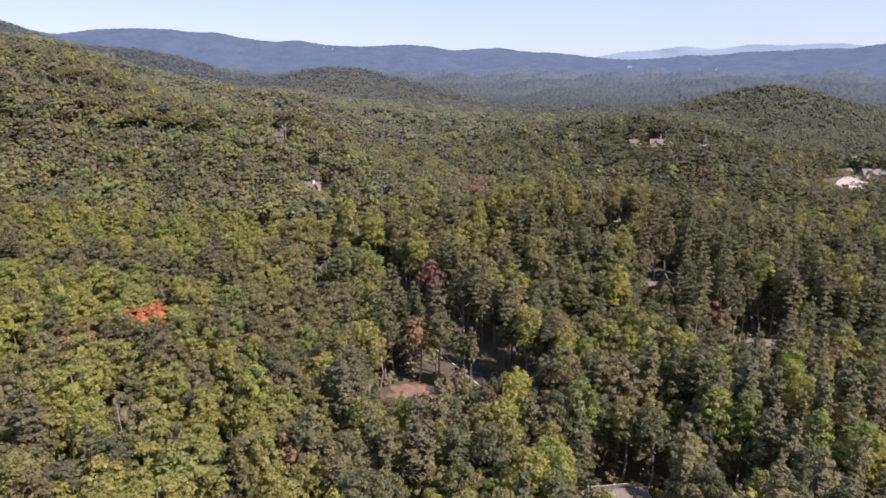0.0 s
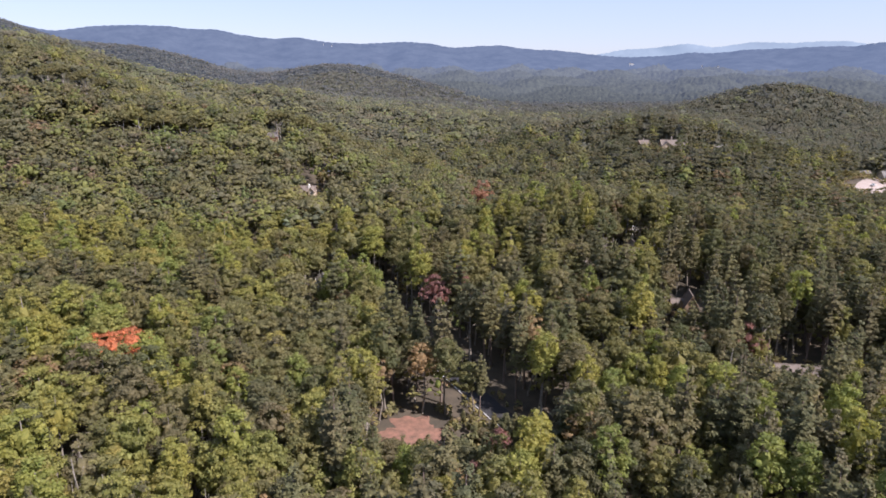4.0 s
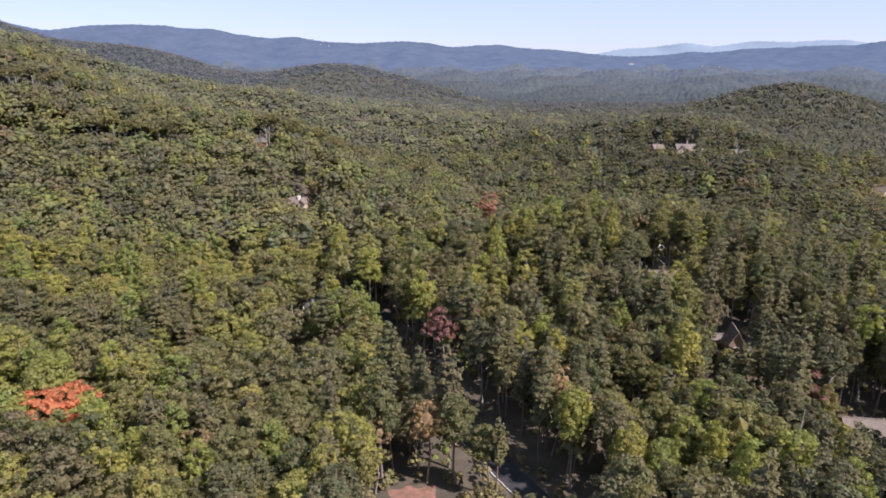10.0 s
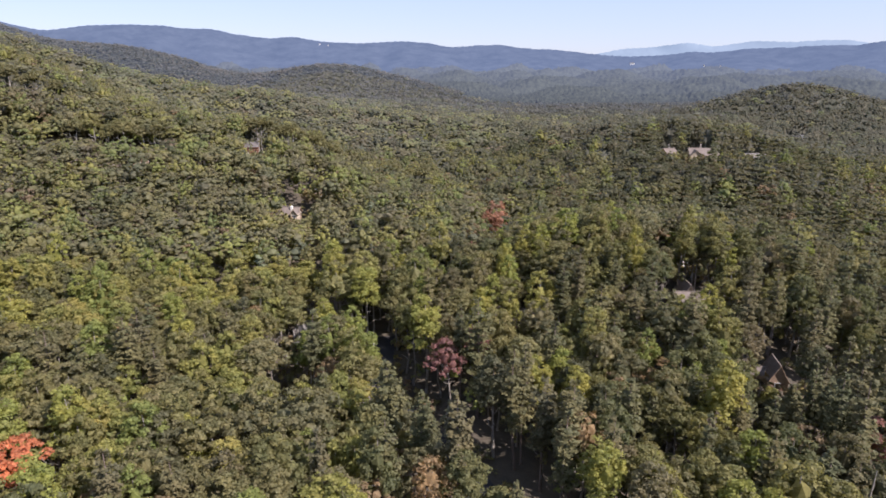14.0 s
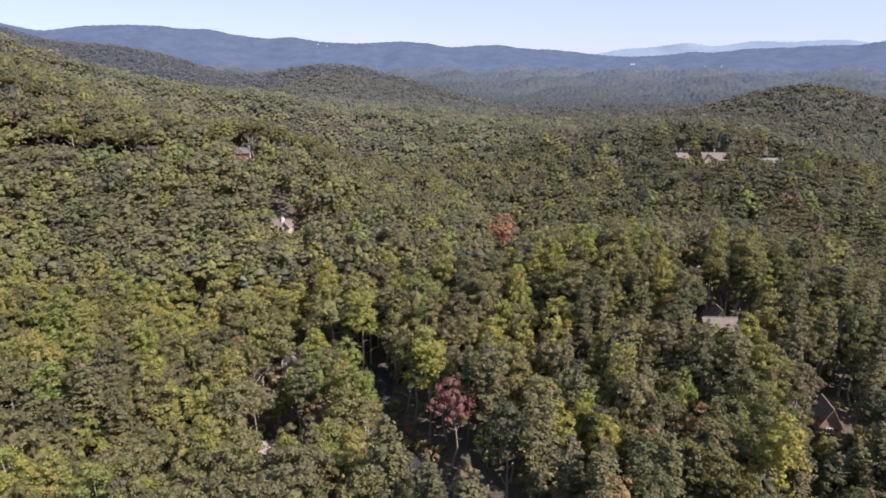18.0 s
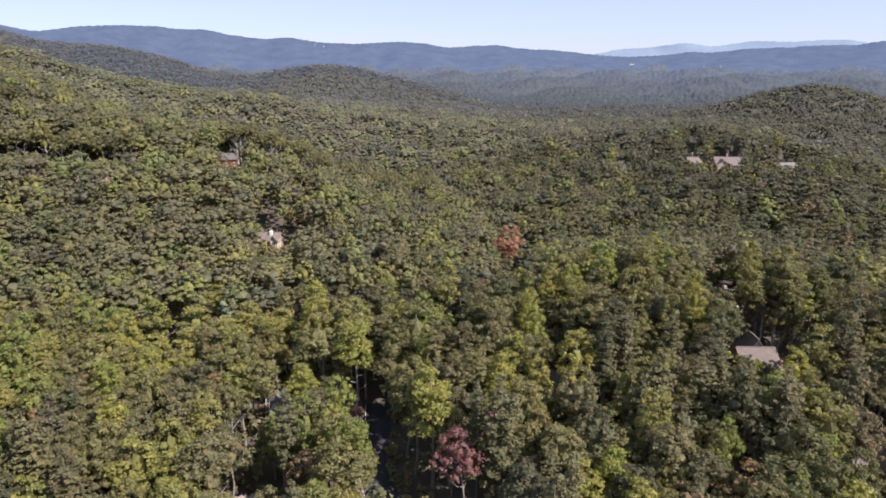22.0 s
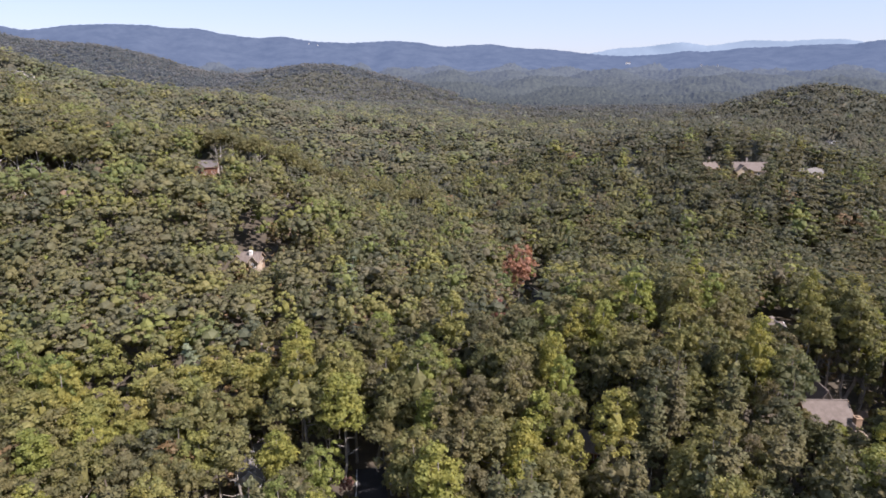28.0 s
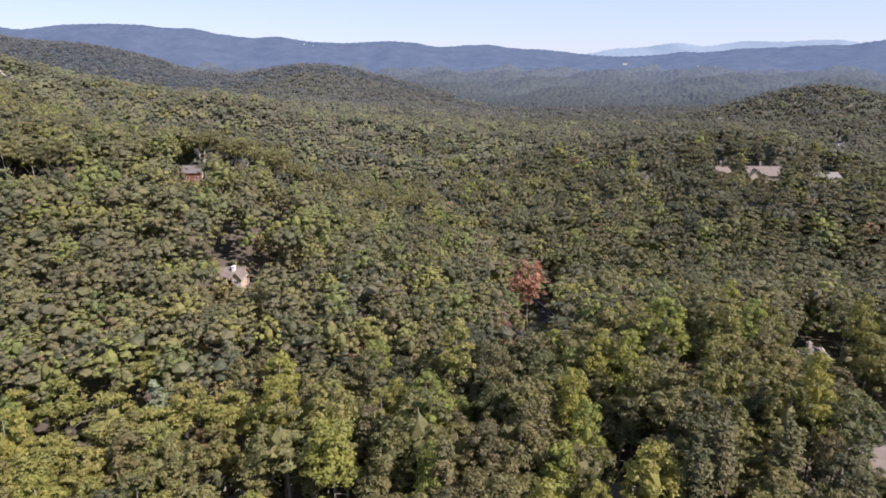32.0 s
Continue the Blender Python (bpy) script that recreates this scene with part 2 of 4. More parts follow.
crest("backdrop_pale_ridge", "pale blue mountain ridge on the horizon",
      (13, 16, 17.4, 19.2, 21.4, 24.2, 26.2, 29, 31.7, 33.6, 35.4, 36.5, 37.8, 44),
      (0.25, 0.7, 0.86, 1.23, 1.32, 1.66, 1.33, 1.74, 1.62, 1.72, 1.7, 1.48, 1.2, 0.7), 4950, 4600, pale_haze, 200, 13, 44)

rng = np.random.default_rng(7)
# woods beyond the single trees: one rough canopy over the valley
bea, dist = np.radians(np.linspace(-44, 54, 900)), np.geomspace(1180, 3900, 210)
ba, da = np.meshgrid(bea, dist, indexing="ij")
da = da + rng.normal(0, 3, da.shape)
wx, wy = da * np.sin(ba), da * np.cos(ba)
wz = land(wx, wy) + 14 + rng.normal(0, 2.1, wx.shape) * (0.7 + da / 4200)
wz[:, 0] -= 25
# haze painted as a bluish glow that grows down the valley
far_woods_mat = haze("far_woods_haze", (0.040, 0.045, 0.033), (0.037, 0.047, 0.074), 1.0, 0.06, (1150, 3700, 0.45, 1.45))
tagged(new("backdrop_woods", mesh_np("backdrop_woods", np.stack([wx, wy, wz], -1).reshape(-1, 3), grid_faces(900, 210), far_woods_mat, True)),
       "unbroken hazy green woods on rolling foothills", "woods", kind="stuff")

# ---- tree shapes ----
PHI = (1 + 5 ** 0.5) / 2
ICO_V = np.array([(-1, PHI, 0), (1, PHI, 0), (-1, -PHI, 0), (1, -PHI, 0), (0, -1, PHI), (0, 1, PHI), (0, -1, -PHI), (0, 1, -PHI),
                  (PHI, 0, -1), (PHI, 0, 1), (-PHI, 0, -1), (-PHI, 0, 1)]) / math.sqrt(1 + PHI * PHI)
ICO_F = np.array([(0, 11, 5), (0, 5, 1), (0, 1, 7), (0, 7, 10), (0, 10, 11), (1, 5, 9), (5, 11, 4), (11, 10, 2), (10, 7, 6), (7, 1, 8),
                  (3, 9, 4), (3, 4, 2), (3, 2, 6), (3, 6, 8), (3, 8, 9), (4, 9, 5), (2, 4, 11), (6, 2, 10), (8, 6, 7), (9, 8, 1)])


def finer(v, f):
    """A ball of triangles with every triangle cut in four."""
    v, cut, out = [tuple(p) for p in v], {}, []

    def mid(a, b):
        key = (min(a, b), max(a, b))
        if key not in cut:
            p = (np.array(v[a]) + np.array(v[b])) / 2
            v.append(tuple(p / np.linalg.norm(p)))
            cut[key] = len(v) - 1
        return cut[key]

    for a, b, c in f:
        x, y, z = mid(a, b), mid(b, c), mid(c, a)
        out += [(a, x, z), (b, y, x), (c, z, y), (x, y, z)]
    return np.array(v), np.array(out)


ICO1 = finer(ICO_V, ICO_F)


def unit(n):
    v = rng.normal(size=(n, 3))
    return v / np.linalg.norm(v, axis=1)[:, None]


def tufts(centres, normals, size, jag=0.62):
    """Small leaf sprays: one tilted triangle at each place."""
    n = len(centres)
    nn = normals + jag * unit(n)
    nn /= np.linalg.norm(nn, axis=1)[:, None]
    a = np.cross(nn, unit(n))
    a /= np.linalg.norm(a, axis=1)[:, None] + 1e-6
    b = np.cross(nn, a)
    s = size * rng.uniform(0.6, 1.35, n)[:, None]
    v = np.stack([centres + a * s, centres + (-0.55 * a + 0.8 * b) * s, centres + (-0.5 * a - 0.75 * b) * s], 1).reshape(-1, 3)
    return v, np.arange(3 * n).reshape(-1, 3)


def joined(chunks):
    vs, fs, k = [], [], 0
    for v, f in chunks:
        vs.append(v)
        fs.append(f + k)
        k += len(v)
    return np.concatenate(vs), np.concatenate(fs)


def cap(v, f, low):
    """A ball without its underside."""
    return v, f[v[f].mean(1)[:, 2] > low]


DOME_V, DOME_F = cap(ICO_V, ICO_F, 0.0)


def crown_leafy(top, base, rx, lobes, clumps, leaves, size, r_low, r_high, cores=9):
    """A crown of a few great limbs' lobes, covered with leafy clumps that leave shaded gaps between them."""
    half, chunks = (top - base) / 2, []
    mid = base + half
    cs, rs = [np.array([0.0, 0.0, mid + 0.12 * half])], [np.array([0.66 * rx, 0.66 * rx, 0.80 * half])]
    for i in range(lobes):
        a = i * 6.283 / max(1, lobes) + rng.uniform(-0.5, 0.5)
        w = rng.uniform(0.40, 0.62) * rx
        cs.append(np.array([w * math.cos(a), w * math.sin(a), mid + rng.uniform(-0.45, 0.35) * half]))
        r = rng.uniform(0.40, 0.56) * rx
        rs.append(np.array([r, r, min(0.55 * half, r * rng.uniform(0.8, 1.15))]))
    for c, r in list(zip(cs, rs))[:cores]:
        chunks.append((ICO_V * r * 0.48 * rng.uniform(0.85, 1.1, (12, 1)) + c, ICO_F))
    made, tries = 0, 0
    share = np.array([r[0] * r[2] for r in rs])
    share /= share.sum()
    while made < clumps and tries < clumps * 8:
        tries += 1
        i = int(rng.choice(len(cs), p=share))
        d = unit(1)[0]
        if d[2] < -0.62:
            continue
        p = cs[i] + d * rs[i] * rng.uniform(0.88, 1.06)
        if any((((p - c) / r) ** 2).sum() < 0.72 for j, (c, r) in enumerate(zip(cs, rs)) if j != i):
            continue
        made += 1
        r = rng.uniform(r_low, r_high)
        flat = np.array([1, 1, rng.uniform(0.62, 0.85)])
        chunks.append((DOME_V * r * (0.5 if leaves > 8 else 0.72) * flat * rng.uniform(0.85, 1.15, (12, 1)) + p, DOME_F))
        if leaves:
            q = unit(leaves)
            lean = d * 0.45 + np.array([0, 0, 0.65])
            q = np.where((q @ lean > -0.22)[:, None], q, -q)
            chunks.append(tufts(p + q * r * flat * rng.uniform(0.74, 1.16, (leaves, 1)), q, size, 0.62 if leaves > 20 else 0.36))
    return joined(chunks)


def crown_pine(top, base, spread, tiers, size, droop=0.12, dense=1.0):
    """A pine's crown: uneven tiers of flat, tufted boughs."""
    chunks = []
    for i in range(tiers):
        f = i / (tiers - 1)
        z = top - 0.6 - (top - base) * f
        reach = spread * (0.30 + 0.70 * f ** 0.6) * rng.uniform(0.70, 1.18) * (1 if f < 0.7 else 0.8)
        for j in range(5 if f > 0.2 else 3):
            a = j * 2 * math.pi / 5 + i * 1.1 + rng.uniform(-0.4, 0.4)
            ln = reach * rng.uniform(0.65, 1.1)
            k = int((14 + 22 * f) * dense)
            s = rng.uniform(0.2, 1.0, k)
            side = rng.normal(0, 0.17, k) * ln
            x = s * ln * math.cos(a) - side * math.sin(a)
            y = s * ln * math.sin(a) + side * math.cos(a)
            zz = z - droop * ln * s + 0.35 * s * s + rng.normal(0, 0.22, k)
            up = np.tile([0.3 * math.cos(a), 0.3 * math.sin(a), 1.0], (k, 1))
            chunks.append(tufts(np.stack([x, y, zz], 1), up, size, 0.55))
        if i > 1:
            chunks.append((ICO_V * np.array([reach * 0.34, reach * 0.34, 0.55]) * rng.uniform(0.8, 1.2, (12, 1)) + np.array([0, 0, z - 0.2]), ICO_F))
    return joined(chunks)


def tube(path, radii, sides=6):
    path, vs = [Vector(p) for p in path], []
    for i, p in enumerate(path):
        d = (path[min(i + 1, len(path) - 1)] - path[max(i - 1, 0)]).normalized()
        a = d.orthogonal().normalized()
        b = d.cross(a)
        vs += [p + (a * math.cos(k * 2 * math.pi / sides) + b * math.sin(k * 2 * math.pi / sides)) * radii[i] for k in range(sides)]
    fs = []
    for i in range(len(path) - 1):
        for k in range(sides):
            a, b = i * sides + k, i * sides + (k + 1) % sides
            fs += [(a, b, b + sides), (a, b + sides, a + sides)]
    return np.array([tuple(v) for v in vs]), np.array(fs)


def trunk_shape(height, fork, r, limbs, reach, rise=0.5, crook=0.5):
    """A tapered trunk with limbs that leave it from the fork upwards."""
    b = rng.normal(0, crook, 2)
    mid = (b[0], b[1], fork * 0.6)
    chunks = [tube([(0, 0, -0.8), (0.02, 0.02, 0.8), mid, (b[0] * 0.6, b[1] * 0.6, fork + (height - fork) * 0.45), (0, 0, height)],
                   [r * 1.35, r, r * 0.8, r * 0.5, 0.05])]
    for i in range(limbs):
        a = i * 2.4 + rng.uniform(-0.5, 0.5)
        z = fork * 0.8 + (height - fork) * 0.55 * i / max(1, limbs - 1)
        ln = reach * rng.uniform(0.7, 1.05)
        c = (b[0] * 0.8, b[1] * 0.8)
        e = (c[0] + ln * math.cos(a), c[1] + ln * math.sin(a), z + ln * rise * rng.uniform(0.8, 1.5))
        m = (c[0] + ln * 0.5 * math.cos(a + 0.2), c[1] + ln * 0.5 * math.sin(a + 0.2), z + ln * rise * 0.35)
        chunks.append(tube([(*c, z), m, e], [r * 0.45, r * 0.3, 0.04], 4))
    return joined(chunks)


def tree_kind(name, label, category, variants, leaf_mat, bark, group):
    """Prototypes of a kind of tree: an empty at the foot, with a trunk and a crown under it."""
    protos = []
    for tv, cv in variants:
        e = tagged(new(name), label, category, group)
        t = new("trunk", mesh_np("trunk", *tv, bark, True))
        t.parent = e
        if cv is not None:
            c = new("crown", mesh_np("crown", *cv, leaf_mat))
            c.parent = e
        protos.append(e)
    return protos


def broad(n, h, fork, rx, tall, clumps, leaves, size, r=0.26, lobes=5):
    return [(trunk_shape(h - 2.5, fork, r, 5, rx * 0.7), crown_leafy(h, h - tall * rng.uniform(0.92, 1.1), rx * rng.uniform(0.88, 1.12), lobes, clumps, leaves, size, 0.55, 1.05))
            for _ in range(n)]


KINDS = {
    "oak": tree_kind("oak_tree", "white oak with a broad domed olive-green crown", "tree", broad(6, 19.5, 8, 4.0, 10.2, 64, 36, 0.235), leaf_oak, bark_pale, "oaks of the wood"),
    "chestnut_oak": tree_kind("chestnut_oak_tree", "chestnut oak with a wide flat brownish-olive crown", "tree", broad(6, 19, 8, 4.1, 9.6, 64, 36, 0.235), leaf_chestnut_oak, bark_pale, "chestnut oaks of the wood"),
    "red_oak": tree_kind("red_oak_tree", "tall red oak with a dense dark green crown in the woods", "tree", broad(6, 20.5, 7, 3.6, 13.5, 66, 35, 0.235), leaf_red_oak, bark_grey, "red oaks of the wood"),
    "black_oak": tree_kind("black_oak_tree", "black oak with a dull dark grey-green crown", "tree", broad(6, 20, 7, 3.6, 12.8, 64, 35, 0.235), leaf_black_oak, bark_grey, "black oaks of the wood"),
    "hickory": tree_kind("hickory_tree", "hickory turning yellow-green in the autumn woods", "tree", broad(5, 19, 7, 3.4, 12.0, 60, 35, 0.235), leaf_hickory, bark_grey, "hickories of the wood"),
    "poplar": tree_kind("poplar_tree", "slender tulip poplar with light green leaves in the woods", "tree", broad(5, 22.5, 8, 3.1, 15.5, 64, 34, 0.235, 0.24, 4), leaf_poplar, bark_pale, "poplars of the wood"),
    "pine": tree_kind("pine_tree", "tall dark green pine with tiers of tufted boughs", "tree", [(trunk_shape(24, 13, 0.24, 2, 1.5, 0.1, 0.2), crown_pine(24.5, rng.uniform(10, 13.5), rng.uniform(2.9, 3.9), 10, 0.28, 0.10, 1.8)) for _ in range(5)], leaf_pine, bark_pine, "pines of the wood"),
    "maple": tree_kind("maple_tree", "young maple with dusky red autumn leaves", "tree", broad(3, 17, 8, 3.6, 9.0, 42, 20, 0.27, 0.22, 4), leaf_maple, bark_grey, "red maples of the wood"),
    "russet": tree_kind("russet_tree", "thin sourwood with russet brown autumn leaves", "tree", broad(3, 17, 8, 3.5, 8.6, 36, 18, 0.27, 0.22, 4), leaf_russet, bark_grey, "russet trees of the wood"),
    "bare": tree_kind("dead_tree", "dead grey tree with bare spreading limbs", "tree", [(joined([trunk_shape(17, 6, 0.22, 11, 4.6, 0.55, 0.6), trunk_shape(15, 8, 0.12, 9, 3.4, 0.9, 0.5)]), None) for _ in range(3)], leaf_oak, bark_pale, "dead trees of the wood"),
}
edge_oak = tree_kind("edge_oak_tree", "tall oak with a bare pale trunk at the wood's edge", "tree",
                     [(trunk_shape(18.5, 11.0, 0.27, 7, 3.8, 0.7, 1.1), crown_leafy(21.0, 14.6, 4.9, 5, 46, 24, 0.28, 0.7, 1.15)) for _ in range(3)], leaf_chestnut_oak, bark_white, "oaks at the wood's edge")
white_pine = tree_kind("white_pine_tree", "pale blue-green white pine with layered boughs", "tree",
                       [(trunk_shape(22, 10, 0.25, 2, 1.5, 0.1, 0.2), crown_pine(22.5, 6, 4.4, 11, 0.6, 0.05))], leaf_white_pine, bark_pine, "white pines")[0]
orange_oak = tree_kind("orange_oak_tree", "oak with a blazing orange autumn crown", "tree", broad(1, 20, 9, 6.2, 7.0, 74, 26, 0.29, 0.26, 7), leaf_orange, bark_grey, "")[0]
red_tree = tree_kind("sourwood_tree", "sourwood tree with brick-red autumn leaves", "tree", broad(1, 19, 8, 3.6, 12.0, 56, 22, 0.30, 0.24, 4),
                     leaf("brick_leaves", ((0.150, 0.092, 0.052), (0.154, 0.094, 0.054))), bark_grey, "")[0]
used = set()


def plant(proto, x, y, s=1.0, wide=1.0):
    m = pose(x, y, at(x, y) - 0.15, rng.uniform(-2, 2), rng.uniform(-2, 2), rng.uniform(0, 360)) @ Matrix.Diagonal((s * wide, s * wide, s, 1))
    if proto not in used:
        used.add(proto)
        proto.matrix_basis = m
        return proto
    c = copy_thing(proto, m)
    c.matrix_basis = m
    return c


# ---- open places: x, y, radius without trees, further radius with low trees ----
OPEN = [(45, 109.5, 7, 4), (0, 156, 7.5, 6), (7, 154, 8, 5), (109, 171, 7, 4), (92, 201, 5.4, 3.2), (87, 238, 6.0, 3.2), (101, 241, 3.5, 2), 
        (39.5, 305, 5, 6), (97, 275, 6.4, 7), (38, 238.5, 4.0, 2), (-28, 242, 3.8, 2.5), (-27, 251, 2.6, 2), (-26, 260, 3.0, 2), (-31, 214, 3.5, 3), (-40, 284, 2.6, 2),
        (-32, 287.5, 3.4, 2), (-44.5, 331, 7, 9), (-75, 403, 6, 11), (-187, 497, 5, 7), (-236, 565, 6, 11), (-37, 366, 4, 6), (-97, 411, 2.5, 4), 
        (192, 453, 8.5, 14), (176, 463, 5, 12), (229, 455, 6.5, 14), (273, 708, 8, 30),
        (432, 718, 12, 30), (308, 405, 18, 20), (330, 424, 17, 20), (346, 456, 9, 20), (47, 329, 4.6, 8), (145, 248, 4.5, 1), (155, 345, 6, 1)]
ROAD = [(33, 146), (22, 168), (13, 188), (4, 205), (-5, 217), (-6.5, 226), (-4.8, 236), (-5.0, 246)]
# rows of tall trees with bare stems along the brow of a slope: from, to, number, height of the growth before them
ROWS = [((-72, 407), (-34, 413), 11, 0.38), ((-28, 416), (18, 428), 9, 0.40), ((-146, 368), (-108, 373), 9, 0.66), ((-196, 396), (-172, 412), 7, 0.72)]
LANE = [(30, 318), (44, 327), (52, 337), (56, 350), (52, 364)]


def near_line(x, y, line):
    best = 1e9
    for (ax, ay), (bx, by) in zip(line, line[1:]):
        t = max(0, min(1, ((x - ax) * (bx - ax) + (y - ay) * (by - ay)) / ((bx - ax) ** 2 + (by - ay) ** 2)))
        best = min(best, math.hypot(x - ax - t * (bx - ax), y - ay - t * (by - ay)))
    return best


CLEAR_Z = {(a, b): at(a, b) for a, b, _, _ in OPEN}


def room(x, y):
    """0 where no tree stands, below 1 where only low ones do."""
    f = 1.0
    if y < 280:
        d = near_line(x, y, ROAD)
        east = x > np.interp(y, [q for _, q in ROAD], [p for p, _ in ROAD])
        if d < ((7.8 if east else 6.6) if y < 211 else (7.6 if east else 6.4) if y < 238 else 2.5):
            return 0
    if near_line(x, y, LANE) < 4:
        return 0
    if -7 < x < 24:
        back = np.interp(-x, [-p for p, _ in ROAD[:6]], [q for _, q in ROAD[:6]]) - y
        if 0 < back < 22:
            f = min(f, (2.0 + 0.80 * back) / 21)
    for (ax, ay), (bx, by), _, low in ROWS:
        if ax - 4 < x < bx + 4:
            ahead = y - ay - (by - ay) * (x - ax) / (bx - ax)
            if -2 < ahead < 2.5:
                return 0
            if 0 < ahead < 6:
                f = min(f, 0.25)
            elif -20 < ahead <= -2:
                f = min(f, low + 0.3 * max(0, -ahead - 7) / 13)
    for a, b, r, low in OPEN:
        # the low growth lies on the side of the flight
        dx, dy = x - a, y - b
        d = math.hypot(dx, dy)
        if d < r:
            return 0
        if low:
            ox, oy = -a, min(145, max(0, b - 120)) - b
            ln = math.hypot(ox, oy)
            along = (dx * ox + dy * oy) / ln
            side = abs(dx * oy - dy * ox) / ln
            if b > 300 and dy < 0 < along < r + low * 4 and side < r:
                f = min(f, 0.22 + 0.60 * max(0, along - r) / (low * 4))
            elif b <= 300 and dy < 0 < along and side < r - 0.5:
                f = min(f, max(0.05, ((0.0 if low >= 5 and b < 170 else 3.2) + (0.85 if b < 170 else 1.0) * (96 - CLEAR_Z[a, b]) / ln * along) / 21))
            # and on the sunny side
            along, side = 0.81 * dx - 0.59 * dy, abs(0.59 * dx + 0.81 * dy)
            if low >= 3 and 0 < along < r + 24 and side < r:
                f = min(f, 0.2 + 0.62 * max(0, along - r) / 24)
    return f


def patch(x, y, s, k):
    return noise.noise(Vector((x / s + k * 17.3, y / s - k * 9.1, k * 3.7)))


def choose(x, y, u):
    """The kind of tree at a place: yellowing slopes on the one side, dark mixed woods with pines on the other."""
    west = min(1, max(0, (25 - x) / 70 + 0.25 * patch(x, y, 60, 1)))
    yellow = (0.012 + 0.36 * west * min(1, max(0.10, (330 - y) / 180))) * (1 + 1.6 * patch(x, y, 22, 2))
    pine = (0.04 + 0.15 * (1 - west)) * (1 + 2.2 * patch(x, y, 35, 3))
    pop = 0.17 + 0.10 * patch(x, y, 30, 4)
    east = min(1, max(0, (x - 20 - 0.1 * y) / 90)) * min(1, max(0.15, (y - 190) / 150))
    shady = 0.46 * min(1, max(0, (x - 0.32 * y) / 60))
    yellow, pine, pop = yellow * (1 - 0.8 * east), pine + 0.20 * east + shady, pop * (1 - 0.6 * east)
    for kind, p in (("hickory", yellow), ("pine", pine), ("poplar", pop), ("russet", 0.020), ("maple", 0.002), ("bare", 0.012),
                    ("red_oak", 0.18 + 0.18 * (1 - west) + 0.30 * east)):
        if u < max(0, p):
            if kind == "red_oak" and u < (0.30 + 0.30 * east) * p:
                return "black_oak"
            return kind
        u -= max(0, p)
    return "oak" if patch(x, y, 26, 5) + 0.4 * math.sin(u * 97) > 0 else "chestnut_oak"


# ---- single trees the scene is known by ----
SPECIAL = [(orange_oak, -70.6, 167.5, 0.97, 1.25), (red_tree, 39.5, 314.5, 1.42, 1.0), (KINDS["maple"][0], 10.9, 206, 1.27, 0.95),
           (KINDS["maple"][1], 19.6, 212, 1.24, 0.75), (KINDS["maple"][2], 28, 287.5, 0.95, 1.0), (white_pine, -10, 299, 1.0, 1.0),
           (white_pine, -44, 262, 0.9, 1.1), (KINDS["bare"][0], -50, 262, 0.9, 0.9), (KINDS["maple"][0], 20, 136, 0.8, 0.9),
           (KINDS["bare"][1], -40, 133, 0.95, 1.0), (KINDS["russet"][0], -6, 162, 1.0, 1.0), (KINDS["russet"][1], 5, 165, 1.2, 1.1),
           (KINDS["russet"][2], 48.4, 189.5, 1.12, 1.0), (KINDS["pine"][0], 35.6, 201.5, 1.05, 1.1), (KINDS["maple"][1], -9.2, 237, 0.36, 1.2), (KINDS["hickory"][0], 48, 169, 0.9, 0.9), (KINDS["poplar"][0], -2.8, 273, 0.95, 1.25)]
for i, (kind, x, y, s) in enumerate((("hickory", -46, 118, 1.0), ("hickory", -63, 120, 1.05), ("poplar", 30, 109, 0.95), ("hickory", 55, 120, 1.0), ("hickory", 57, 103, 0.9),
                                      ("hickory", -10, 197, 1.0), ("bare", -34, 114, 0.9), ("bare", -63, 130, 0.9), ("maple", 14, 123, 0.85), ("bare", 64, 210, 0.85),
                                      ("poplar", -2, 254, 1.0), ("russet", -34, 254, 0.9), ("hickory", 41, 211, 0.95), ("hickory", -71, 265, 1.0), ("hickory", -49, 274, 1.0),
                                      ("russet", -17, 211, 0.95), ("hickory", -53, 192, 1.0), ("russet", -41, 187, 0.9), ("pine", 66, 160, 1.05), ("pine", 30, 168, 1.1))):
    SPECIAL.append((KINDS[kind][i % 3], x, y, s, 1.0))
for i, (x, y) in enumerate(((-43, 227), (-38.5, 228.5), (-35, 226), (-29, 268), (-25, 270))):
    SPECIAL.append((edge_oak[i % 3], x, y, 0.95, 0.75))
for (ax, ay), (bx, by), n, _ in ROWS:
    for i in range(n):
        f = (i + 0.35 * math.sin(4.7 * i)) / (n - 1)
        SPECIAL.append((edge_oak[i % 3], ax + (bx - ax) * f, ay + (by - ay) * f + 0.9 * math.sin(3.3 * i), 0.96 + 0.07 * (i % 3), 0.9))
for proto, x, y, s, w in SPECIAL:
    plant(proto, x, y, s, w)

# ---- the woods near the flight, tree by tree; further off as joined woods ----
STEP = 5.4
FAR_KINDS = ("oak", "chestnut_oak", "red_oak", "black_oak", "hickory", "poplar", "pine", "russet")
woods = {k: {"floor": [], "mid": [], "away": [], "far": [], "hazy": []} for k in FAR_KINDS}
count = {}
THICKET = []
taken = [(x, y) for _, x, y, _, _ in SPECIAL]


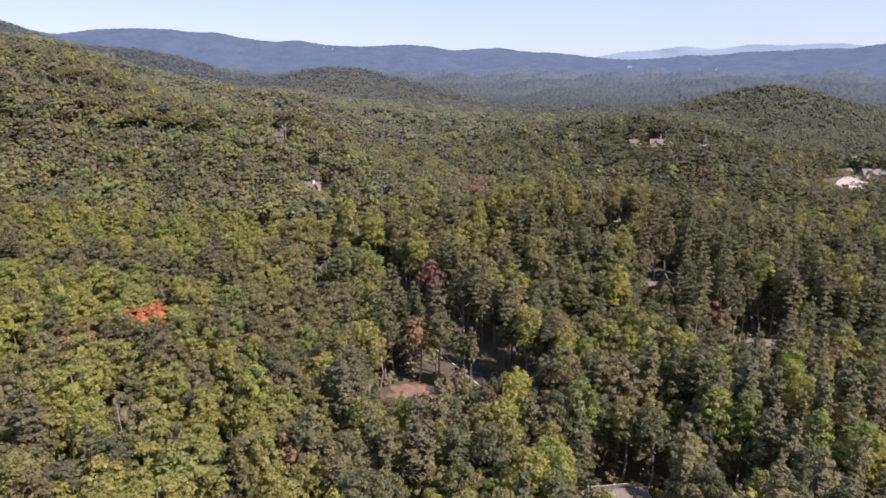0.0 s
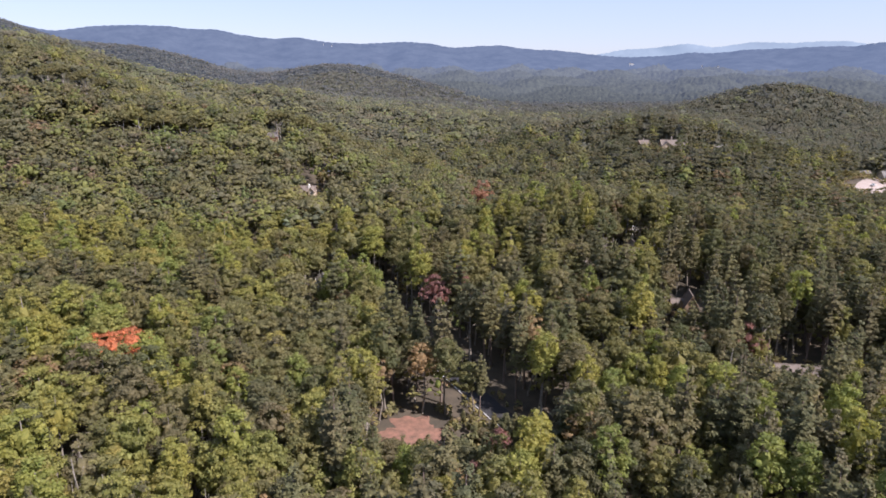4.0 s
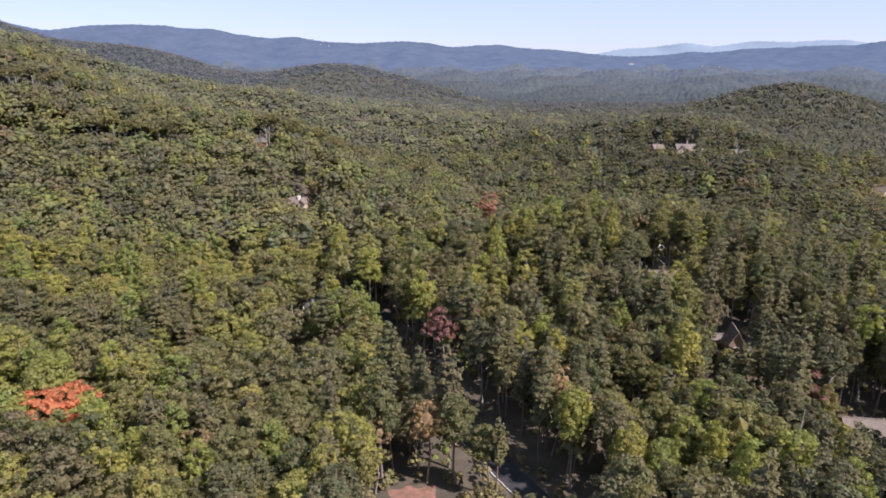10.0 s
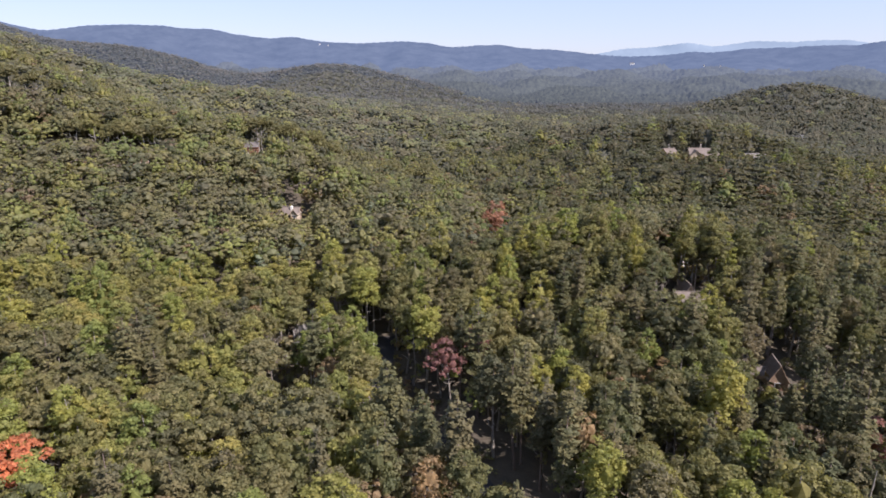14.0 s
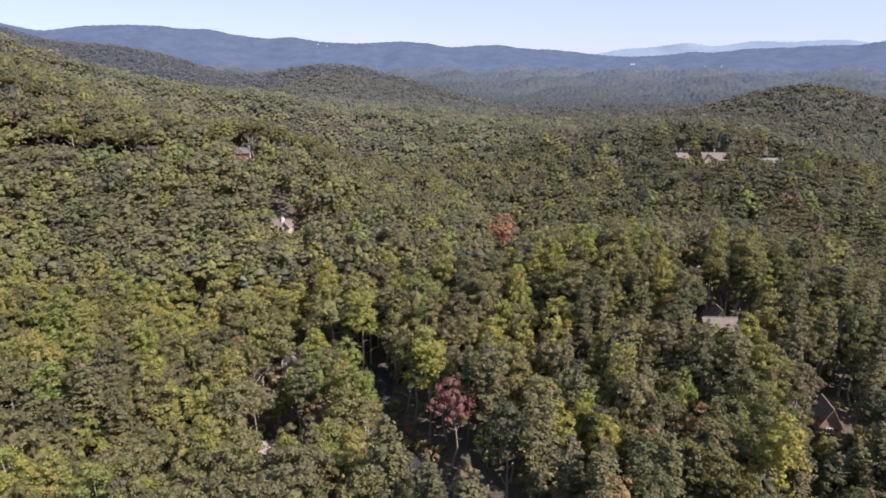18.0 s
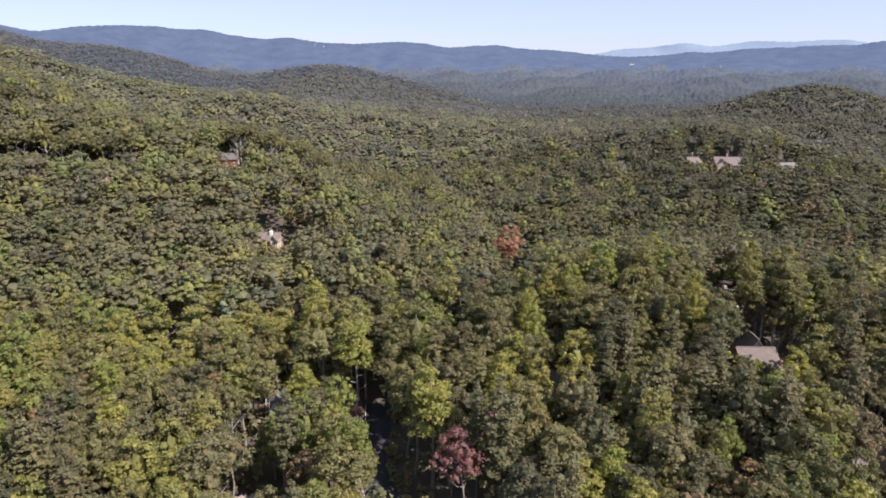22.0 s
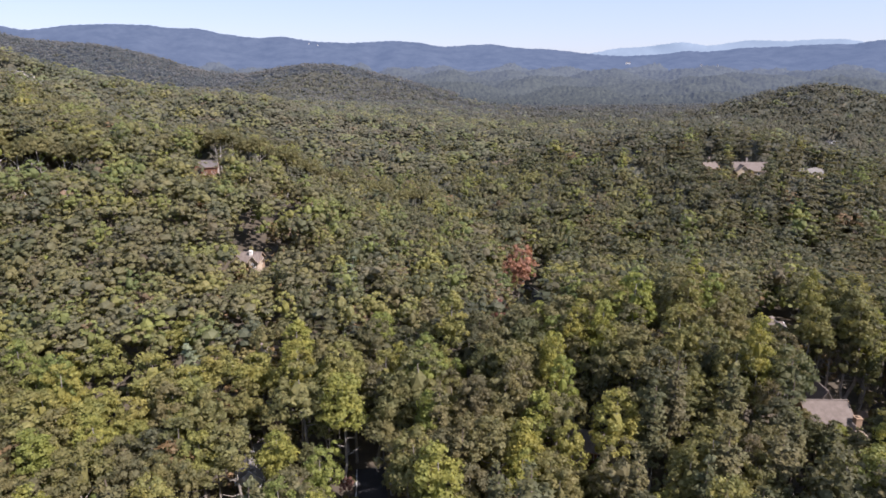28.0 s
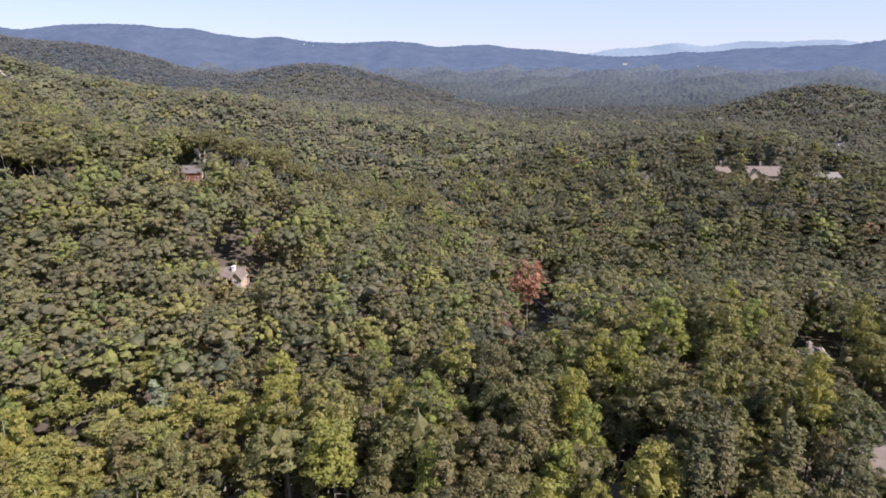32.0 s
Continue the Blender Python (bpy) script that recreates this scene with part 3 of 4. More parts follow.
def put_tree(x, y):
    f = room(x, y)
    # old, wide-crowned oaks stand further apart on the slope to the west
    old = min(1, max(0, (-8 - x) / 40)) * (y < 430)
    if f <= 0 or rng.random() < 0.24 * old:
        return
    if any(abs(x - a) < 4.0 and abs(y - b) < 4.0 for a, b in taken) or (abs(x + 69.6) < 8.6 and -9 < y - 167.5 < 6):
        return
    kind = choose(x, y, rng.random())
    west = min(1, max(0, (25 - x) / 70))
    s = rng.normal(1.0, 0.14 - 0.06 * west)
    s = min(1.3, max(0.68, s)) * (1 + 0.09 * old)
    w = rng.uniform(0.80, 1.28 - 0.13 * old) * (1 + 0.12 * old)
    if y < 262 and x > 0 and near_line(x, y, ROAD) < 13:
        s = max(s, 1.0) * 1.1
    if f < 0.8:
        THICKET.append((x, y))
    if f < 1:
        s = min(s, 1.0) * f
        w = min(1.6, w / f ** 0.6)
    close = 80 < y < 268 and abs(x - 0.07 * y) < 0.74 * y + 10
    if close and count.get(kind, 0) >= 330:
        # crowded kinds give way to their nearest relative
        for other in ("red_oak", "chestnut_oak", "black_oak", "oak", "poplar", "pine"):
            if count.get(other, 0) < 330:
                kind = other
                break
    if close and count.get(kind, 0) < 330:
        count[kind] = count.get(kind, 0) + 1
        pool = KINDS[kind]
        plant(pool[int(rng.integers(len(pool)))], x, y, s, w)
    else:
        kind = kind if kind in woods else "russet"
        e = y * (1 + 0.16 * patch(x, y, 70, 6) + rng.uniform(-0.12, 0.12))
        woods[kind]["floor" if y < 80 else "mid" if y < 400 or e < 500 else "away" if e < 880 else "far" if e < 1120 else "hazy"].append((x, y, s, w))


y = -72.0
while y < 1440:
    step = STEP * (1.0 if y < 410 else 1.15 if y < 520 else 1.36 if y < 880 else 1.5)
    half_l, half_r = 0.70 * y + 34, 0.86 * y + 34 if y < 1230 else 130
    if y < 140:
        half_l, half_r = max(130, half_l + 30), max(130, half_r + 30)
    x = -half_l
    while x < half_r:
        put_tree(x + rng.uniform(-0.36, 0.36) * step, y + rng.uniform(-0.36, 0.36) * step)
        x += step
    y += step * 0.88

# trees round and behind the start
for k in range(1500):
    a, r = rng.uniform(0, 2 * math.pi), 330 * math.sqrt(rng.random())
    x, y = r * math.sin(a), 30 + r * math.cos(a)
    if not (y > -76 and -0.70 * max(y, 140) - 66 < x < 0.86 * max(y, 120) + 66):
        woods["oak" if k % 3 else "poplar"]["floor"].append((x, y, rng.uniform(0.85, 1.15), 1.4))


def lumps(kind, level):
    """A few crown shapes for the joined woods, simpler the further off they stand."""
    rx, tall, h = {"oak": (4.1, 8.0, 19.5), "chestnut_oak": (4.2, 7.6, 19), "red_oak": (3.7, 10, 20.5), "black_oak": (3.7, 9.4, 20), "hickory": (3.5, 9.0, 19),
                   "poplar": (3.2, 11.5, 21.5), "pine": (3.0, 12, 22), "russet": (3.2, 8.2, 17.5)}[kind]
    clumps, leaves, size, r_low, r_high, lobes = {"floor": (15, 4, 0.5, 0.8, 1.35, 4), "mid": (26, 7, 0.31, 0.55, 0.95, 4), "away": (17, 0, 0, 1.15, 1.9, 3), "far": (8, 0, 0, 1.8, 2.8, 2), "hazy": (5, 0, 0, 2.0, 3.0, 1)}[level]
    rx, tall = rx * {"floor": 1.2, "mid": 1.2, "away": 1.7, "far": 1.85, "hazy": 1.9}[level], tall * {"floor": 0.8, "mid": 0.88, "away": 0.72, "far": 0.52, "hazy": 0.45}[level]
    out = []
    for _ in range(10):
        if kind == "pine" and level == "mid":
            out.append(crown_pine(h, h - tall, rx, 5, 0.66, 0.12, 0.30))
        else:
            out.append(crown_leafy(h, h - tall, rx * rng.uniform(0.9, 1.1), lobes, clumps, leaves, size, r_low, r_high, {"floor": 3, "mid": 4, "away": 1, "far": 1, "hazy": 0}[level]))
    return out


# how much painted haze goes into the leaf colours at each distance
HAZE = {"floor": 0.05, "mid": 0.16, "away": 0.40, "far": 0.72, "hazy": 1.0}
TONES = {"oak": OAK, "chestnut_oak": CHESTNUT_OAK, "red_oak": RED_OAK, "black_oak": BLACK_OAK, "hickory": HICKORY, "poplar": POPLAR, "pine": PINE, "russet": RUSSET}
for kind, levels in woods.items():
    for level, trees in levels.items():
        if not trees:
            continue
        shapes, vs, fs, tone, k = lumps(kind, level), [], [], [], 0
        t = np.array(trees)
        zs = land(t[:, 0], t[:, 1])
        for (x, y, s, w), z in zip(trees, zs):
            s = s if s < 0.66 else 1 + (s - 1) * {"floor": 0.9, "mid": 0.75, "away": 0.5, "far": 0.35, "hazy": 0.3}[level]
            v, f = shapes[int(rng.integers(len(shapes)))]
            a = rng.uniform(0, 6.283)
            ca, sa = math.cos(a) * s * w, math.sin(a) * s * w
            vs.append(np.stack([v[:, 0] * ca - v[:, 1] * sa + x, v[:, 0] * sa + v[:, 1] * ca + y, v[:, 2] * s + z], 1))
            fs.append(f + k)
            tone.append(np.full(len(v), rng.random(), np.float32))
            k += len(v)
        me = mesh_np("woods", np.concatenate(vs), np.concatenate(fs), leaf(kind + "_woods_" + level, hazed(TONES[kind], HAZE[level], 0.74 if kind in ("pine", "black_oak", "red_oak") else 1.06), True, 0.48, {"floor": 1.2, "mid": 0.8, "away": 0.4, "far": 0.25, "hazy": 0.2}[level], {"floor": 0.4, "mid": 0.22, "away": 0.14, "far": 0.13, "hazy": 0.12}[level]), level in ("away", "far", "hazy"))
        me.attributes.new("tone", "FLOAT", "POINT").data.foreach_set("value", np.concatenate(tone))
        look_of = {"oak": "olive-green oak", "chestnut_oak": "brownish-olive oak", "red_oak": "dark green oak", "black_oak": "dull grey-green oak", "hickory": "yellow-green hickory", "poplar": "light green poplar",
                   "pine": "dark green pine", "russet": "russet brown autumn"}[kind]
        where = {"floor": "on the near valley floor", "mid": "beyond the nearer trees", "away": "on the middle slopes", "far": "on the distant slopes", "hazy": "on hazy hills far away"}[level]
        tagged(new(kind + "_woods", me), look_of + " woods " + where, "woods", kind="stuff")


# ---- young trees under the canopy, near the flight one by one in shape, further off as a closed layer toned dark for shade ----
sapling_shapes = [crown_leafy(12, 5, 2.6, 2, 7, 3, 0.55, 0.8, 1.3, 1) for _ in range(6)]
vs, fs, tone, k = [], [], [], 0
y = 60.0
while y < 420:
    x = -0.70 * y - 24
    while x < 0.86 * y + 24:
        px, py = x + rng.uniform(-2.6, 2.6), y + rng.uniform(-2.6, 2.6)
        x += 6.4 if y < 270 else 5.4
        if room(px, py) < 1 or near_line(px, py, ROAD) < 4.6 or any(math.hypot(px - a, py - b) < 7 for _, a, b, _, _ in SPECIAL[-36:]):
            continue
        v, f = sapling_shapes[int(rng.integers(6))]
        a, s = rng.uniform(0, 6.283), rng.uniform(0.7, 1.2) if y < 270 else rng.uniform(1.1, 1.38)
        ca, sa = math.cos(a) * s, math.sin(a) * s
        vs.append(np.stack([v[:, 0] * ca - v[:, 1] * sa + px, v[:, 0] * sa + v[:, 1] * ca + py, v[:, 2] * s + at(px, py)], 1))
        fs.append(f + k)
        tone.append(np.full(len(v), rng.random(), np.float32))
        k += len(v)
    y += 5.8
me = mesh_np("saplings", np.concatenate(vs), np.concatenate(fs), leaf("sapling_leaves", POPLAR[:2] + OAK, True, 0.48, 3.4, 0.45))
me.attributes.new("tone", "FLOAT", "POINT").data.foreach_set("value", np.concatenate(tone))
tagged(new("saplings", me), "young green trees filling gaps under the tall woods", "undergrowth", kind="stuff")
# Sheet added to fill canopy gaps; the shade beneath is in its dark tones.
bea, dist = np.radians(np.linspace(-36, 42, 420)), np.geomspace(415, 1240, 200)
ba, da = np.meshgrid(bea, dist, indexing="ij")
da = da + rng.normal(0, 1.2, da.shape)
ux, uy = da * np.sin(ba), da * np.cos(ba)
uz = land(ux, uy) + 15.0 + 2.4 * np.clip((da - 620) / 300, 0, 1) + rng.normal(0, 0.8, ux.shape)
for a, b, r, low in OPEN:
    if b > 400:
        dip = np.clip((r + 26 - np.hypot(ux - a, uy - b + 12)) / 8, 0, 1)
        ox, oy = -a, 130 - b
        ln = math.hypot(ox, oy)
        along, side = ((ux - a) * ox + (uy - b) * oy) / ln, np.abs((ux - a) * oy - (uy - b) * ox) / ln
        dip = np.maximum(dip, np.clip((r + 8 - side) / 6, 0, 1) * (along > 0) * np.clip((r + low * 4 - along) / 12, 0, 1))
        uz = uz - 14 * dip
for (ax, ay), (bx, by), _, low in ROWS:
    ahead = uy - ay - (by - ay) * (ux - ax) / (bx - ax)
    uz = uz - 12 * ((ux > ax - 5) & (ux < bx + 5) & (ahead > -26) & (ahead < 9))
me = mesh_np("understorey", np.stack([ux, uy, uz], -1).reshape(-1, 3), grid_faces(420, 200), leaf("shaded_understorey_leaves", hazed(BLACK_OAK, 0.5, 0.62), True, 0.4, 1.6, 0.3))
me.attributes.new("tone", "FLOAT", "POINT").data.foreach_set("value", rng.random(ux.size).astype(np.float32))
tagged(new("understorey", me), "dense lower leaves, coloured as if shaded, closing the gaps in distant woods", "undergrowth", kind="stuff")

# ---- undergrowth in the openings and along the road ----
HARD = [(45, 109.5, 6), (2.5, 156, 9.5), (109.5, 170.5, 7), (92, 202, 6), (89, 240, 8), (97, 277, 6.5), (38, 239.5, 6.5), (-28.5, 243, 4), (-32.5, 289, 3.5),
        (-45, 332.5, 6.5), (-31, 216, 3.5), (-75, 408, 5), (-37, 371, 4), (194, 456, 10), (178, 470, 5), (229, 457, 8), (311, 410, 13), (335, 428, 12), (102, 241, 4), (30, 242, 3), (-27, 259, 3)]
shrub_shapes = [crown_leafy(2.0, 0.1, 1.4, 1, 4, 5, 0.36, 0.4, 0.75, 0) for _ in range(6)]
vs, fs, tone, k = [], [], [], 0


def shrub(x, y, s):
    global k
    v, f = shrub_shapes[int(rng.integers(6))]
    a = rng.uniform(0, 6.283)
    ca, sa = math.cos(a) * s, math.sin(a) * s
    vs.append(np.stack([v[:, 0] * ca - v[:, 1] * sa + x, v[:, 0] * sa + v[:, 1] * ca + y, v[:, 2] * s * rng.uniform(0.8, 1.5) + at(x, y) - 0.2], 1))
    fs.append(f + k)
    tone.append(np.full(len(v), rng.random(), np.float32))
    k += len(v)


for a, b, r, low in OPEN:
    for _ in range(int(3.14 * (r + 3) ** 2 / 4.5 + min(low, 10) * r * 0.7)):
        x, y = a + rng.uniform(-1, 1) * (r + 3), b + rng.uniform(-1, 1) * (r + 3) - (rng.random() < 0.35) * rng.uniform(0, low * 3)
        if any(math.hypot(x - p, y - q) < h for p, q, h in HARD) or near_line(x, y, ROAD) < 3.4 or near_line(x, y, LANE) < 3:
            continue
        shrub(x, y, rng.uniform(0.6, 1.5))
for tx, ty in THICKET:
    for _ in range(3):
        x, y = tx + rng.uniform(-4, 4), ty + rng.uniform(-4, 4)
        if not (any(math.hypot(x - p, y - q) < h for p, q, h in HARD) or near_line(x, y, ROAD) < 4 or near_line(x, y, LANE) < 3.4):
            shrub(x, y, rng.uniform(0.9, 2.3))
for line in (ROAD, LANE):
    for (ax, ay), (bx, by) in zip(line, line[1:]):
        for _ in range(22):
            t, s = rng.random(), (3.8 + abs(rng.normal(0, 1.4))) * (1 if rng.random() < 0.5 else -1)
            ln = math.hypot(bx - ax, by - ay)
            shrub(ax + (bx - ax) * t + (by - ay) / ln * s, ay + (by - ay) * t - (bx - ax) / ln * s, rng.uniform(0.6, 1.4))
me = mesh_np("undergrowth", np.concatenate(vs), np.concatenate(fs), leaf("undergrowth_leaves", ((0.075, 0.085, 0.034), (0.10, 0.105, 0.04), (0.12, 0.12, 0.04), (0.12, 0.095, 0.05)), True, 0.3, 2.5))
me.attributes.new("tone", "FLOAT", "POINT").data.foreach_set("value", np.concatenate(tone))
tagged(new("undergrowth", me), "low green and brown shrubs in openings and along the road", "undergrowth", kind="stuff")

# ---- roads, drives and bare earth ----


def ribbon(name, label, line, width, mat, lift=0.06, category="road", kind="structure", offset=0.0):
    """A strip that follows a line over the ground, with a thin edge."""
    pts = []
    for (ax, ay), (bx, by) in zip(line, line[1:]):
        n = max(2, int(math.hypot(bx - ax, by - ay) / 1.5))
        pts += [(ax + (bx - ax) * i / n, ay + (by - ay) * i / n) for i in range(n)]
    pts.append(line[-1])
    p = np.array(pts, float)
    for _ in range(12):
        p[1:-1] = (p[:-2] + 2 * p[1:-1] + p[2:]) / 4
    d = np.gradient(p, axis=0)
    d /= np.linalg.norm(d, axis=1)[:, None]
    nrm = np.stack([d[:, 1], -d[:, 0]], 1)
    cols = []
    for s, drop in ((-0.5, -0.25), (-0.5, 0), (-0.17, 0.03), (0.17, 0.03), (0.5, 0), (0.5, -0.25)):
        q = p + nrm * (offset + s * width)
        cols.append(np.stack([q[:, 0], q[:, 1], land(q[:, 0], q[:, 1]) + lift + drop], 1))
    v = np.stack(cols, 1).reshape(-1, 3)
    return tagged(new(name, mesh_np(name, v, grid_faces(len(p), 6), mat)), label, category, kind=kind)


def earth(name, label, x, y, rx, ry, turn, mat, category="clearing"):
    """A patch of bare ground with a ragged outline."""
    n, rings = 72, 6
    a = np.linspace(0, 2 * math.pi, n, endpoint=False)
    edge = 0.95 + 0.20 * np.sin(a * 3 + x) + 0.12 * np.sin(a * 7 + y) + 0.10 * np.sin(a * 13 + x)
    v = []
    for i in range(rings):
        f = (i + 0.02) / (rings - 1)
        px, py = rx * f * edge * np.cos(a), ry * f * edge * np.sin(a)
        c, s = math.cos(radians(turn)), math.sin(radians(turn))
        gx, gy = x + px * c - py * s, y + px * s + py * c
        v.append(np.stack([gx, gy, land(gx, gy) + (0.10 if i < rings - 1 else -0.15)], 1))
    v = np.stack(v, 1).reshape(-1, 3)
    return tagged(new(name, mesh_np(name, v, grid_faces(n, rings, True), mat, True)), label, category, kind="structure")


ribbon("road", "shaded asphalt road through the woods", ROAD, 6.6, asphalt)
ribbon("road_edge_line", "worn white line along the road's edge", ROAD, 0.18, line_paint, 0.105, "road marking", offset=-2.9)
ribbon("lane", "narrow asphalt lane bending between trees", LANE, 5.0, asphalt)
ribbon("lane_edge_line", "white line along the bend of the lane", LANE, 0.16, line_paint, 0.105, "road marking", offset=2.1)
earth("clearing", "red earth clearing strewn with leaves", 2.5, 155.5, 10.5, 8.5, -10, red_soil)
earth("concrete_pad", "small pale concrete pad on red earth", -2.5, 149.5, 1.6, 1.3, 20, pale_paving, "pad")
earth("clearing", "patch of tan earth beside a drive", -32.5, 289, 3.6, 4.6, 0, tan_soil)
earth("clearing", "bare reddish earth below tall trees", 30, 242, 7, 4.5, 10, red_soil)
earth("clearing", "tan earth bank among low shrubs", -26, 263, 3, 2.4, 0, tan_soil)
earth("clearing", "pale gravel turnaround in the woods", -31, 216, 2.8, 4.2, 10, pale_paving, "drive")
ribbon("drive", "tan earth drive leading from a house", [(91, 242.5), (95, 243), (100, 241.5), (106, 238), (110, 236)], 3.4, tan_soil, 0.2, "drive")
ribbon("drive", "pale concrete drive climbing a bank", [(-30, 253.5), (-27.5, 256.5), (-25, 259.5), (-23.5, 262)], 2.2, pale_paving, 0.3, "drive")
ribbon("drive", "wide pinkish paved drive before houses", [(300, 399), (308, 408), (318, 416), (332, 424)], 15, pale_paving, 0.4, "drive")
ribbon("drive", "grey paved drive beside a house", [(-34, 292), (-32, 285), (-31, 280)], 2.6, pale_paving, 0.22, "drive")

# ---- houses ----
shingle_tan = rough_mat("tan_shingles", (0.135, 0.112, 0.098), (0.195, 0.165, 0.146), 0.8, bump=0.4, fine=5)
shingle_grey = rough_mat("grey_shingles", (0.135, 0.128, 0.122), (0.215, 0.203, 0.192), 0.8, bump=0.4, fine=5)
shingle_dark = rough_mat("dark_shingles", (0.10, 0.092, 0.09), (0.17, 0.155, 0.15), 0.8, bump=0.4, fine=5)
metal_blue = rough_mat("blue_grey_metal_roof", (0.20, 0.23, 0.28), (0.28, 0.31, 0.36), 0.4, roughness=0.45)
cream = rough_mat("cream_siding", (0.42, 0.345, 0.26), (0.52, 0.44, 0.34), 0.5)
white_siding = rough_mat("white_siding", (0.68, 0.66, 0.62), (0.80, 0.78, 0.74), 0.5)
log_brown = rough_mat("brown_logs", (0.16, 0.085, 0.055), (0.27, 0.14, 0.09), 0.7, bump=0.4)
tan_siding = rough_mat("tan_siding", (0.27, 0.19, 0.13), (0.37, 0.27, 0.19), 0.6)
trim_white = rough_mat("white_trim", (0.66, 0.65, 0.62), (0.78, 0.77, 0.74), 1.0)
brick_chimney = rough_mat("chimney_stone", (0.26, 0.22, 0.19), (0.42, 0.37, 0.33), 1.2, bump=0.5)
glass, _, gp = material("window_glass")
gp.inputs["Base Color"].default_value = (0.03, 0.04, 0.05, 1)
gp.inputs["Roughness"].default_value = 0.08
door_paint = rough_mat("door_paint", (0.12, 0.07, 0.05), (0.18, 0.10, 0.07), 0.8, roughness=0.6)


def part(name, bm, mat, parent, label=""):
    me = bpy.data.meshes.new(name)
    bm.normal_update()
    bm.to_mesh(me)
    bm.free()
    me.materials.append(mat)
    ob = new(name, me)
    ob.parent = parent
    return tagged(ob, label)


def block(x, y, z, sx, sy, sz, bm=None, bevel=0.0):
    """A box with its foot at z."""
    bm = bm or bmesh.new()
    vs = [bm.verts.new((x + a * sx / 2, y + b * sy / 2, z + c * sz)) for c in (0, 1) for a, b in ((-1, -1), (1, -1), (1, 1), (-1, 1))]
    fs = [bm.faces.new([vs[i] for i in f]) for f in ((3, 2, 1, 0), (4, 5, 6, 7), (0, 1, 5, 4), (1, 2, 6, 5), (2, 3, 7, 6), (3, 0, 4, 7))]
    if bevel:
        bmesh.ops.bevel(bm, geom=list({e for f in fs for e in f.edges}), offset=bevel, segments=1, affect="EDGES")
    return bm


def slab(points, thick):
    """A flat sheet of that thickness under four points."""
    bm = bmesh.new()
    top = [bm.verts.new(p) for p in points]
    low = [bm.verts.new((p[0], p[1], p[2] - thick)) for p in points]
    bm.faces.new(top)
    bm.faces.new(low[::-1])
    for i in range(4):
        j = (i + 1) % 4
        bm.faces.new((top[j], top[i], low[i], low[j]))
    bmesh.ops.recalc_face_normals(bm, faces=bm.faces)
    return bm


def window_part(parent, x, y, z, w, h, turn):
    """A window set proud of a wall; turn: the way it faces, in degrees, 0 towards -y."""
    m = pose(x, y, z, 0, 0, turn)
    bm = bmesh.new()
    for bx, bz, sx, sz in ((0, -h / 2 - 0.05, w + 0.24, 0.1), (0, h / 2 - 0.05, w + 0.24, 0.12), (-w / 2 - 0.05, -h / 2, 0.1, h), (w / 2 + 0.05, -h / 2, 0.1, h), (0, -h / 2, 0.05, h)):
        block(bx, -0.05, bz, sx, 0.1, sz, bm)
    bm.transform(m)
    frame_ob = part("window", bm, trim_white, parent)
    pane = block(0, -0.02, -h / 2, w, 0.03, h)
    pane.transform(m)
    part("pane", pane, glass, frame_ob)


